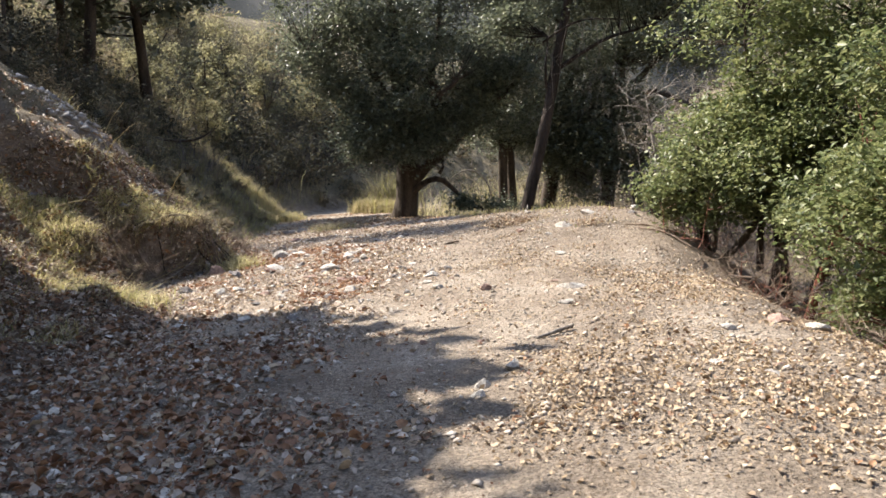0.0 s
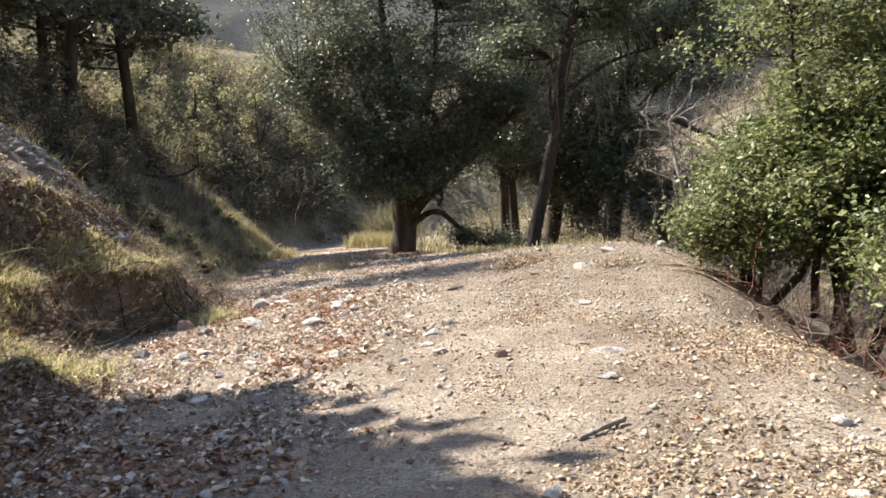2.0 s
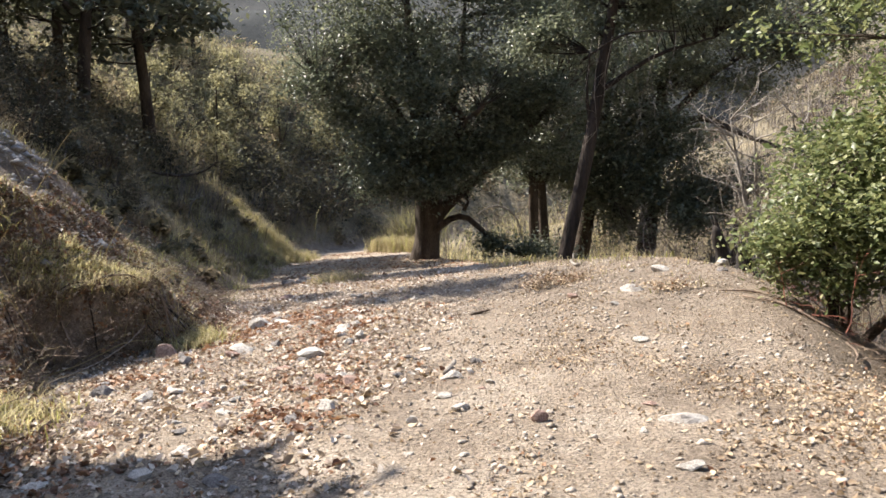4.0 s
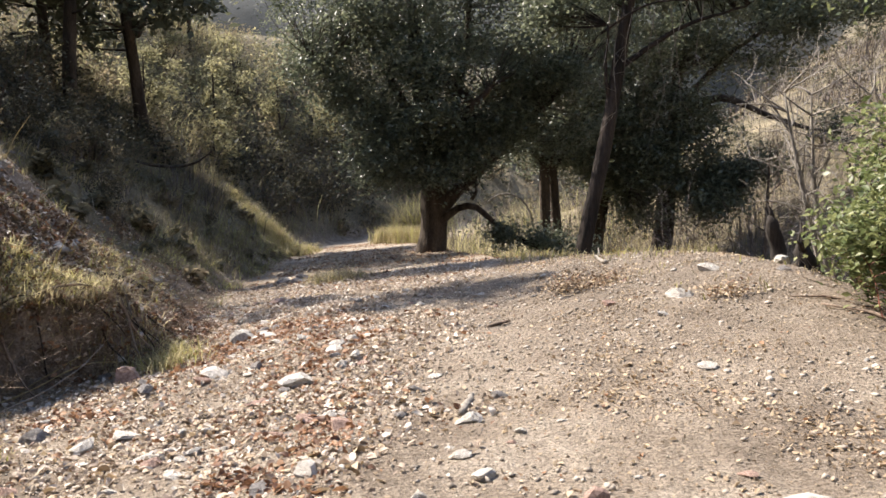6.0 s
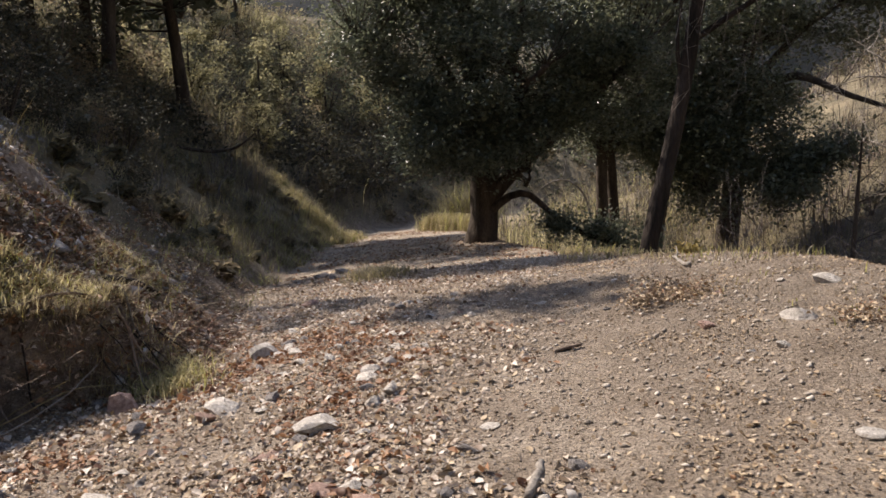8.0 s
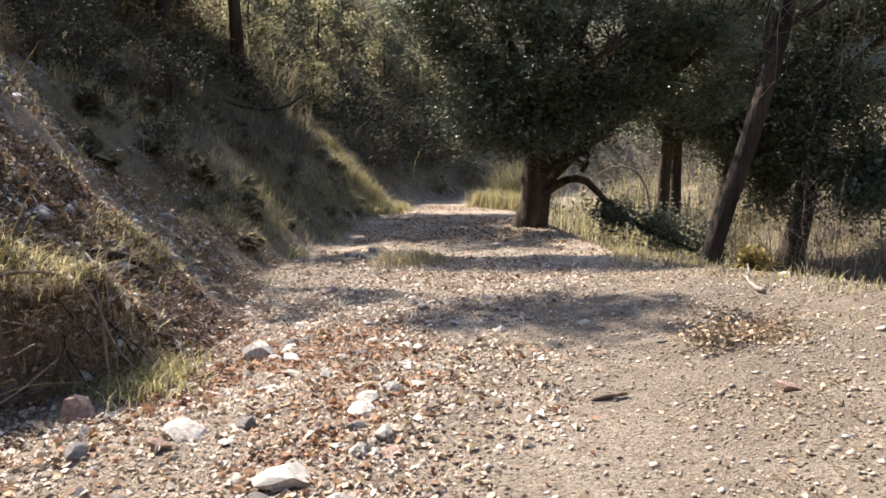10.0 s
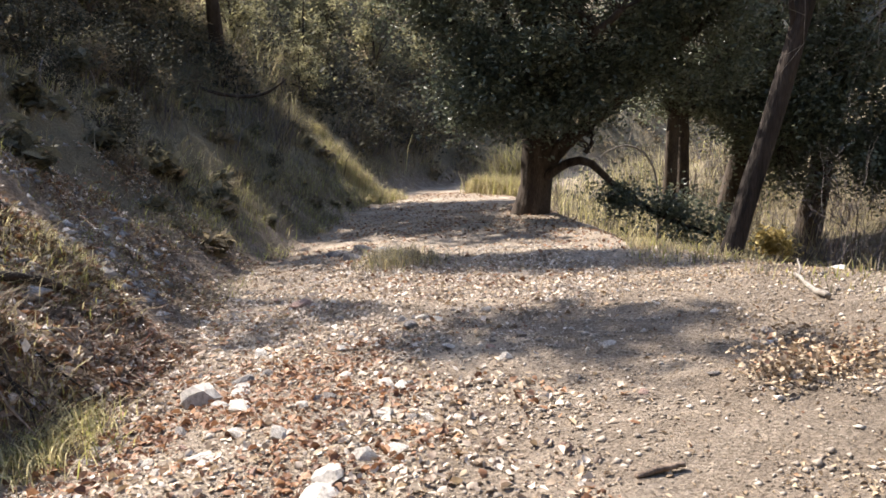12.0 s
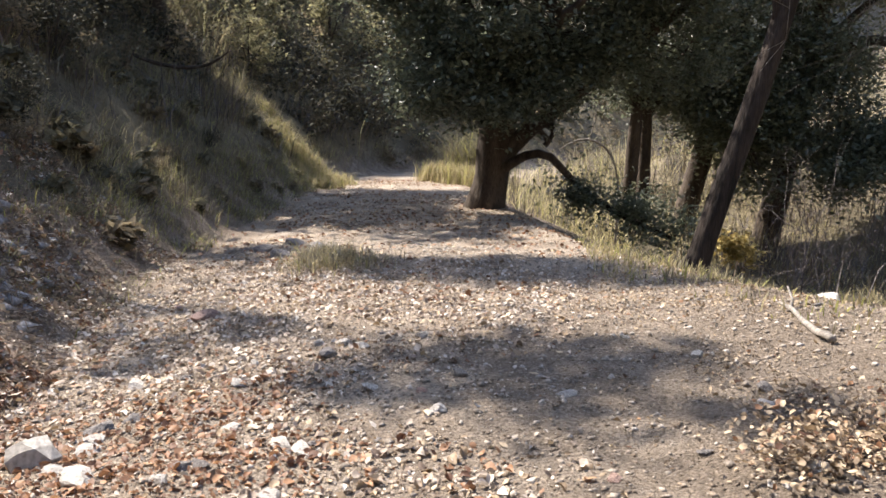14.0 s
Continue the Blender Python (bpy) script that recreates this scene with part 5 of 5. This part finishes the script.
x, y = scatter(30000, -8, 2, 16, 34, lambda x, y: np.clip((x - left_edge(y) + 0.3), 0, 1) * np.clip((right_edge(y) + 0.8 - x), 0, 1) * np.clip(0.35 + rough(x, y, 1.4, 3), 0.05, 1))
# pale leaves left out so that the browner ones deepen the shade
ob = new("leaf_litter", leaf_mesh("leaf_litter", on_ground(x, y, 0.012), 0.036, [LITTER_TAN, LITTER_RUST], long=1.6, fold=0.35, slots=(rng.random(len(x)) < 0.5).astype(int), lie=0.3))
tagged(ob, "fallen dry leaves on the far track, browned for its shade", "leaves", kind="stuff")


def pebble_mesh(name, places, size, mats):
    n = len(places)
    corner = np.array([(1, 0, 0), (0, 1, 0), (-1, 0, 0), (0, -1, 0), (0, 0, 1), (0, 0, -1)], float)
    v = corner[None] * (1 + 0.45 * rng.normal(0, 1, (n, 6, 1)).clip(-1.2, 1.2)) * np.array([1, 0.8, 0.55])
    a = rng.random(n) * 6.28
    c, s = np.cos(a)[:, None], np.sin(a)[:, None]
    v = np.stack([v[..., 0] * c - v[..., 1] * s, v[..., 0] * s + v[..., 1] * c, v[..., 2]], -1)
    v = v * np.asarray(size)[:, None, None] + places[:, None]
    f = np.array([(0, 1, 4), (1, 2, 4), (2, 3, 4), (3, 0, 4), (1, 0, 5), (2, 1, 5), (3, 2, 5), (0, 3, 5)])
    return mesh_of(name, v.reshape(-1, 3), (np.arange(n)[:, None, None] * 6 + f).reshape(-1, 3), mats)


x, y = scatter(42000, -4.0, 3.0, 1.8, 19, lambda x, y: np.clip((x - left_edge(y) + 0.3) * 2, 0, 1) * np.clip((right_edge(y) + 0.3 - x) * 2, 0, 1) * np.clip(0.6 + 1.3 * rough(x, y, 1.1, 3), 0.05, 1))
ob = new("gravel", pebble_mesh("gravel", on_ground(x, y, 0.003), 0.005 + 0.026 * rng.random(len(x)) ** 3.5, GRAVEL))
tagged(ob, "small gravel scattered over the dirt track", "gravel", kind="stuff")
x, y = scatter(26000, -2.6, 3.2, 7.5, 16.5, lambda x, y: np.clip((right_edge(y) + 0.3 - x) * 2, 0, 1) * np.clip(0.5 + 1.5 * rough(x, y, 0.8, 3), 0.05, 1) * np.interp(y, [7.5, 9], [0.3, 1]))
ob = new("soil_clods", pebble_mesh("soil_clods", on_ground(x, y, 0.002), 0.005 + 0.012 * rng.random(len(x)) ** 2, CLOD))
tagged(ob, "crumbled clods of brown soil on the track", "soil", kind="stuff")
x, y = scatter(9000, -9, -3.2, 9.5, 17.5, lambda x, y: np.clip((left_edge(y) - x - 0.2) * 1.5, 0, 1) * np.exp(-((y - 12.8) / 2.2) ** 2) * np.clip(0.4 + 1.6 * rough(x, y, 1.2, 3), 0.05, 1))
ob = new("shale_scree", pebble_mesh("shale_scree", on_ground(x, y, 0.0), 0.02 + 0.09 * rng.random(len(x)) ** 2.5, SHALE))
tagged(ob, "broken grey shale on the cut bank", "stones", kind="stuff")


def rock_mesh(seed, flat):
    bm = bmesh.new()
    bmesh.ops.create_icosphere(bm, subdivisions=2, radius=1.0)
    r = np.random.default_rng(seed)
    cuts = [(Vector(r.normal(0, 1, 3)).normalized(), 0.42 + 0.36 * r.random()) for _ in range(13)]
    for vert in bm.verts:
        for n, d in cuts:
            over = vert.co.dot(n) - d
            if over > 0:
                vert.co -= n * over
        vert.co *= 1 + 0.02 * r.normal()
        vert.co.z *= flat
    mesh = bpy.data.meshes.new("rock")
    bm.to_mesh(mesh)
    bm.free()
    return mesh


ROCKS = {}


def rock(x, y, wide, kind, seed, label="", flat=0.6, turn=0.0, name="stone"):
    key = (kind.name, seed % 7, flat)
    if key not in ROCKS:
        ROCKS[key] = rock_mesh(seed % 7 + 11, flat)
        ROCKS[key].materials.append(kind)
    ob = new(name, ROCKS[key])
    ob.matrix_basis = Matrix.LocRotScale((x, y, z_at(x, y) + wide * 0.5 * flat * 0.25), Euler((0.15 * math.sin(seed), 0.15 * math.cos(seed * 2.3), turn + seed)), (wide * 0.5, wide * 0.5 * (0.65 + 0.3 * math.sin(seed) ** 2), wide * 0.5))
    return tagged(ob, label or {"pale_stone": "pale angular stone lying on the track", "grey_stone": "grey angular stone lying on the track", "reddish_stone": "reddish stone lying by the track"}[kind.name], "stone", "loose stones")


for k, (x, y, w, kind, flat) in enumerate([
        (0.55, 4.05, 0.15, STONE, 0.6), (0.36, 3.72, 0.13, STONE, 0.7), (0.33, 3.56, 0.12, STONE, 0.6), (0.03, 6.95, 0.15, STONE, 0.5), (-1.31, 9.02, 0.42, STONE, 0.3), (-0.05, 7.8, 0.2, STONE, 0.5),
        (0.13, 8.25, 0.18, STONE_GREY, 0.4), (1.1, 5.75, 0.17, STONE, 0.35), (1.7, 10.1, 0.32, STONE, 0.4), (2.16, 10.95, 0.3, STONE, 0.5), (1.4, 8.25, 0.16, STONE, 0.5), (-2.46, 11.25, 0.36, STONE, 0.55),
        (-0.95, 10.85, 0.13, STONE, 0.6), (-1.05, 10.9, 0.11, STONE_GREY, 0.6), (-2.05, 10.97, 0.26, STONE, 0.35), (1.98, 14.3, 0.5, STONE, 0.4), (2.5, 5.0, 0.26, STONE_RED, 0.6), (2.65, 4.75, 0.2, STONE, 0.5),
        (-3.02, 9.85, 0.34, STONE_RED, 0.7), (-2.2, 6.2, 0.2, STONE, 0.4), (-1.15, 6.0, 0.18, STONE_GREY, 0.4), (-2.4, 8.0, 0.22, STONE, 0.5), (-2.9, 8.3, 0.26, STONE_GREY, 0.6), (-1.9, 7.7, 0.18, STONE, 0.35),
        (0.9, 11.1, 0.12, STONE, 0.6), (2.85, 11.0, 0.28, STONE, 0.5), (2.7, 10.6, 0.22, STONE_GREY, 0.35), (-3.2, 16.8, 0.5, STONE_GREY, 0.35), (-3.6, 17.2, 0.34, STONE_GREY, 0.5), (-3.0, 17.6, 0.3, STONE, 0.4),
        (1.9, 3.6, 0.14, STONE, 0.4), (1.65, 3.75, 0.12, STONE, 0.4), (2.0, 4.6, 0.15, STONE, 0.35), (-1.9, 10.6, 0.2, STONE, 0.45), (-1.65, 11.6, 0.16, STONE, 0.5), (-0.6, 12.4, 0.14, STONE_GREY, 0.5), (-1.84, 9.74, 0.2, STONE_GREY, 0.5), (-1.21, 9.92, 0.3, STONE, 0.35), (-2.26, 8.26, 0.28, STONE, 0.35), (-0.81, 7.94, 0.24, STONE_RED, 0.4), (-1.23, 10.1, 0.24, STONE, 0.5), (-2.11, 9.56, 0.32, STONE, 0.4),
        (-0.99, 9.54, 0.16, STONE, 0.7), (-1.06, 9.34, 0.15, STONE, 0.6), (-2.32, 11.55, 0.2, STONE_GREY, 0.55), (-2.74, 13.65, 0.28, STONE_RED, 0.5), (-1.47, 12.72, 0.22, STONE_GREY, 0.4), (-0.66, 11.78, 0.14, STONE, 0.6), (-3.39, 17.86, 0.5, STONE_GREY, 0.35), (-0.02, 12.04, 0.15, STONE, 0.4),
        (1.27, 6.43, 0.36, STONE, 0.25), (1.42, 9.55, 0.14, STONE, 0.5), (-0.06, 7.18, 0.13, STONE, 0.5), (0.48, 6.59, 0.16, STONE_RED, 0.6), (-0.41, 8.5, 0.15, STONE_GREY, 0.6), (-0.31, 8.84, 0.18, STONE, 0.25), (1.11, 10.18, 0.16, STONE_RED, 0.5), (2.25, 14.2, 0.3, STONE, 0.5)]):
    rock(x, y, w, kind, k * 3 + 1, flat=flat)
for k in range(70):
    y = pick.uniform(5.5, 13.0)
    x = pick.normal(-1.55, 0.55) - 0.06 * (y - 8)
    if x > float(left_edge(y)) + 0.1:
        rock(x, y, pick.uniform(0.09, 0.2), (STONE, STONE, STONE, STONE_GREY, STONE_RED)[pick.integers(0, 5)], k + 300, flat=(0.3, 0.42, 0.55)[k % 3])
for k in range(150):
    y = pick.uniform(3.0, 15.5)
    x = float(left_edge(y)) + abs(pick.normal(0, 1.5)) + 0.15 if pick.random() < 0.72 else pick.uniform(-0.5, 2.4)
    rock(x, y, pick.uniform(0.05, 0.12), (STONE, STONE, STONE_GREY, STONE_RED)[pick.integers(0, 4)], k + 50, flat=(0.35, 0.5, 0.65)[k % 3])

# ---- fallen wood ----
def stick(points, label, wood, name="fallen_branch", sides=7):
    pts = [(x, y, z_at(x, y) + lift, r) for x, y, lift, r in points]
    base = Vector(pts[0][:3])
    ob = thing(name, base, label, "branch")
    p = smooth_path([(a - base.x, b - base.y, c - base.z, r) for a, b, c, r in pts], 14, 0.004)
    v, f = tube(p[:, :3], p[:, 3], sides, 0.3)
    part("wood", mesh_of("wood", v, f, wood, smooth=True), ob)
    return ob


log = stick([(1.46, 13.7, 0.015, 0.010), (1.47, 13.4, 0.03, 0.016), (1.44, 13.1, 0.022, 0.018), (1.46, 12.85, 0.022, 0.022), (1.47, 12.65, 0.022, 0.024)], "weathered grey log lying at the outer track edge", DEADWOOD, "log", 10)
part("side_branch", mesh_of("side_branch", *tube(np.array([(-0.01, -0.28, 0.02), (0.05, -0.12, 0.06), (0.07, 0.08, 0.1)]), [0.016, 0.011, 0.006], 7, 0.3), DEADWOOD, smooth=True), log)
for x0, y0, x1, y1, r in ((2.5, 9.3, 3.0, 8.5, 0.013), (2.95, 8.3, 2.7, 7.6, 0.01), (2.75, 7.2, 3.2, 6.6, 0.012), (3.05, 6.2, 2.8, 5.5, 0.009), (2.4, 9.6, 2.95, 9.4, 0.011)):
    stick([(x0, y0, 0.02, r * 0.5), (x0 * 0.6 + x1 * 0.4 + 0.04, y0 * 0.6 + y1 * 0.4, 0.03, r), (x1, y1, 0.02, r * 0.6)], "dead brown stick lying along the outer edge", DEADBROWN)
stick([(0.76, 4.68, 0.01, 0.010), (0.9, 4.8, 0.012, 0.013), (1.04, 4.85, 0.012, 0.015)], "short grey stick lying on the track", DEADWOOD)
stick([(-0.1, 7.95, 0.01, 0.022), (-0.06, 8.15, 0.02, 0.025), (-0.03, 8.3, 0.02, 0.02)], "short broken stick on the track", DEADWOOD)
stick([(0.06, 10.1, 0.008, 0.012), (0.16, 10.17, 0.012, 0.016), (0.27, 10.19, 0.008, 0.010)], "short dark stick lying on the track", DEADBROWN)
stick([(-10.6, 26.9, 0.2, 0.05), (-10.2, 26.9, 0.3, 0.05), (-9.36, 27.0, 0.75, 0.045), (-8.64, 27.0, 1.35, 0.04), (-8.15, 27.0, 2.1, 0.02)], "dark bowed dead branch on the hillside", BARK)

# a pale dead branch arching in the gap beside the oak
arch = thing("dead_sapling", at(1.55, 27.0, -0.05), "pale dead sapling arching over beside the oak", "branch")
top = z_at(1.55, 27.0)
for line in ([(0, 0, 0, 0.03), (-0.04, 0, -0.68 - top, 0.028), (-0.2, 0, 0.04 - top, 0.025), (-0.46, 0, 0.34 - top, 0.025), (-0.8, 0, 0.5 - top, 0.03), (-1.23, 0, 0.39 - top, 0.022), (-1.5, 0, 0.15 - top, 0.01)],
             [(-0.8, 0, 0.5 - top, 0.02), (-0.7, 0.1, 0.9 - top, 0.012), (-0.75, 0.1, 1.3 - top, 0.005)]):
    p = smooth_path(line, 16)
    v, f = tube(p[:, :3], p[:, 3], 6)
    part("stem", mesh_of("stem", v, f, DEADWOOD, smooth=True), arch)

# low yellow bush and a dry leafy plant
yellow = leaf_mesh("foliage", (clump_centres([(0, 0, 0.45, 0.5, 0.4, 0.35, 30)])[:, None] + rng.normal(0, 0.1, (30, 26, 3))).reshape(-1, 3), 0.06, YELLOW_LEAF)
bush = thing("yellow_bush", at(3.75, 24.2, 0.35), "small bush with yellow autumn leaves below the track", "bush")
part("branchwork", mesh_of("branchwork", *joined(bare_branches((0, 0, -0.5), (0, 0.1, 1), 0.9, 0.02, 2, 5)), DEADBROWN), bush)
part("foliage", yellow, bush)
for cx, cy, r, n in ((1.15, 11.35, 0.40, 850), (0.85, 11.15, 0.22, 380), (2.0, 9.9, 0.2, 220)):
    plant = thing("dry_plant", at(cx, cy, 0), "low dry plant with golden withered leaves on the track", "plant", "dry plants")
    d = np.concatenate([rng.normal(0, r * 0.55, (n, 2)), np.abs(rng.normal(0, 0.05, (n, 1))) + 0.015], 1)
    part("leaves", curled_leaf_mesh("withered_leaves", d, 0.019 * (0.7 + 0.7 * rng.random(n)), [LITTER_TAN, LITTER_RUST], (rng.random(n) < 0.12).astype(int)), plant)
    part("branchwork", mesh_of("branchwork", *joined(sum((bare_branches((0, 0, 0), (rng.normal(), rng.normal(), 0.35), r, 0.004, 1, 4, 0.2, 3) for _ in range(7)), [])), DEADBROWN), plant)

# dead brush caught under the lip of the bank, and dry stalks on it
tangles = []
for k in range(3):
    pieces = []
    for _ in range(8):
        bare_branches((rng.normal(0, 0.16), rng.normal(0, 0.2), rng.normal(0, 0.06)), (rng.normal(0.3), rng.normal(-0.2), rng.normal(0.1, 0.5)), 0.42, 0.006, 2, 3, 0.35, 3, pieces)
    tangles.append(mesh_of("branchwork", *joined(pieces), (DEADBROWN, BARK_RED, DEADBROWN)[k]))
for k in range(19):
    cy = 8.5 + 0.19 * k
    cx = float(left_edge(cy)) - 0.2 - 0.14 * math.sin(k * 2.4)
    pile = thing("dead_brush", at(cx, cy, 0.03), "tangle of dead brown twigs under the bank", "brush", "dead brush")
    pile.rotation_euler, pile.scale = (0.3 * math.sin(k), 0.35, k * 2.1), (0.85 + 0.25 * math.sin(k * 1.7), 0.85, 0.5)
    part("branchwork", tangles[(0, 2, 0, 1, 2, 1)[k % 6] if cy > 10.6 else 2 * (k % 2)], pile)
for k in range(16):
    cy = 5.2 + 0.33 * k
    pile = thing("dead_brush", at(float(right_edge(cy)) + 0.45 + 0.3 * math.sin(k * 2.1), cy, 0.03), "grey tangle of dead twigs under the edge shrubs", "brush", "dead brush")
    pile.rotation_euler, pile.scale = (0.2 * math.sin(k), 0.3, k * 1.7), (1.0, 1.0, 0.8 + 0.4 * math.sin(k * 1.3))
    part("branchwork", tangles[(0, 2, 0, 1)[k % 4]], pile)
for x0, y0, dx, dz in ((-3.9, 10.3, 0.4, 0.8), (-4.3, 10.2, -0.25, 0.7), (-4.8, 9.7, 0.4, 0.6), (-4.5, 9.2, 0.8, 0.35), (-4.0, 9.75, 0.7, 0.3), (-4.9, 10.9, 0.5, 0.9), (-5.6, 12.6, 0.4, 0.9), (-5.0, 9.3, 0.9, 0.5)):
    stick([(x0, y0, -0.02, 0.006), (x0 + dx * 0.35, y0, dz * 0.4, 0.005), (x0 + dx * 0.8, y0, dz * 0.85, 0.004), (x0 + dx, y0 - 0.03, dz, 0.003)], "tall bleached dry stalk on the bank", DRY_GRASS, "dry_stalk", 5)

for k in range(7):
    y0 = 8.8 + 0.33 * k + 0.1 * math.sin(k * 2.7)
    x0, dy = float(left_edge(y0)), 0.16 * math.sin(k * 1.9)
    stick([(x0 - 0.75, y0 - dy, 0.0, 0.012), (x0 - 0.48, y0, 0.03, 0.016), (x0 - 0.3, y0 + dy, 0.14, 0.014), (x0 - 0.1, y0 + dy * 2.5, 0.10, 0.009), (x0 + 0.1, y0 + dy * 4, 0.05, 0.004)], "brown root hanging from the cut bank", DEADBROWN, "root", 5)

stick([(-3.95, 11.3, 0.05, 0.03), (-3.84, 11.5, 0.08, 0.035), (-3.76, 11.72, 0.08, 0.03), (-3.72, 11.95, 0.05, 0.018)], "thick dark dead branch lying on the bank", BARK_BROWN)
stick([(-4.0, 11.35, 0.02, 0.008), (-3.7, 11.05, 0.12, 0.011), (-3.45, 10.8, 0.12, 0.01), (-3.28, 10.6, 0.04, 0.006)], "long grey stick leaning on the bank", DEADWOOD)
stick([(-3.5, 11.28, 0.05, 0.008), (-3.42, 11.3, 0.09, 0.01), (-3.36, 11.36, 0.05, 0.009), (-3.25, 11.38, 0.04, 0.005)], "bleached crooked stick on the leaf bank", DEADWOOD)
stick([(-3.95, 9.3, 0.06, 0.005), (-3.7, 9.5, 0.1, 0.006), (-3.4, 9.85, 0.22, 0.006), (-3.2, 10.2, 0.12, 0.004)], "long dry stalk hanging over the cut face", DRY_GRASS, "dry_stalk", 5)
stick([(-3.75, 9.1, 0.03, 0.007), (-3.5, 9.5, 0.12, 0.008), (-3.35, 9.8, 0.2, 0.006), (-3.3, 10.1, 0.3, 0.004)], "long grey stick leaning on the bank", DEADWOOD)
for k in range(12):
    y0 = 8.9 + 0.18 * k
    x0, dy = float(left_edge(y0)), 0.12 * math.sin(k * 2.9)
    stick([(x0 - 0.32, y0, 0.0, 0.007), (x0 - 0.2, y0 + dy, 0.05, 0.008), (x0 - 0.06, y0 + dy * 1.4, 0.16, 0.006), (x0 + 0.02, y0 + dy * 2, 0.10, 0.003)], "thin dark root hanging from the cut bank", BARK_BROWN, "root", 5)
for k, (x, y, wide) in enumerate(((-3.3, 10.05, 0.16), (-3.27, 10.3, 0.14), (-3.55, 9.35, 0.15), (-3.2, 10.6, 0.12), (-3.6, 9.05, 0.11))):
    rock(x, y, wide, (STONE_GREY, STONE)[k % 2], 80 + k, "rounded stone half buried in the cut bank", 0.7)

# thin dark dead sapling in the gully
sapling = thing("dead_sapling", at(5.75, 20.0, -0.1), "thin dark dead sapling standing in the gully brush", "sapling")
top = z_at(5.75, 20.0)
p = smooth_path([(0, 0, 0, 0.06), (0.05, 0, 1.2, 0.05), (0.1, 0, 2.4, 0.04), (0.16, 0, 4.0, 0.012)], 12, 0.01)
part("stem", mesh_of("stem", *tube(p[:, :3], p[:, 3], 7), BARK), sapling)
for k in range(7):
    q = p[4 + k]
    part("twig", mesh_of("twig", *joined(bare_branches(q[:3], (rng.normal(0, 1), rng.normal(0, 0.5), 0.6), 0.8, 0.012, 1, 4, 0.25, 4)), BARK), sapling)
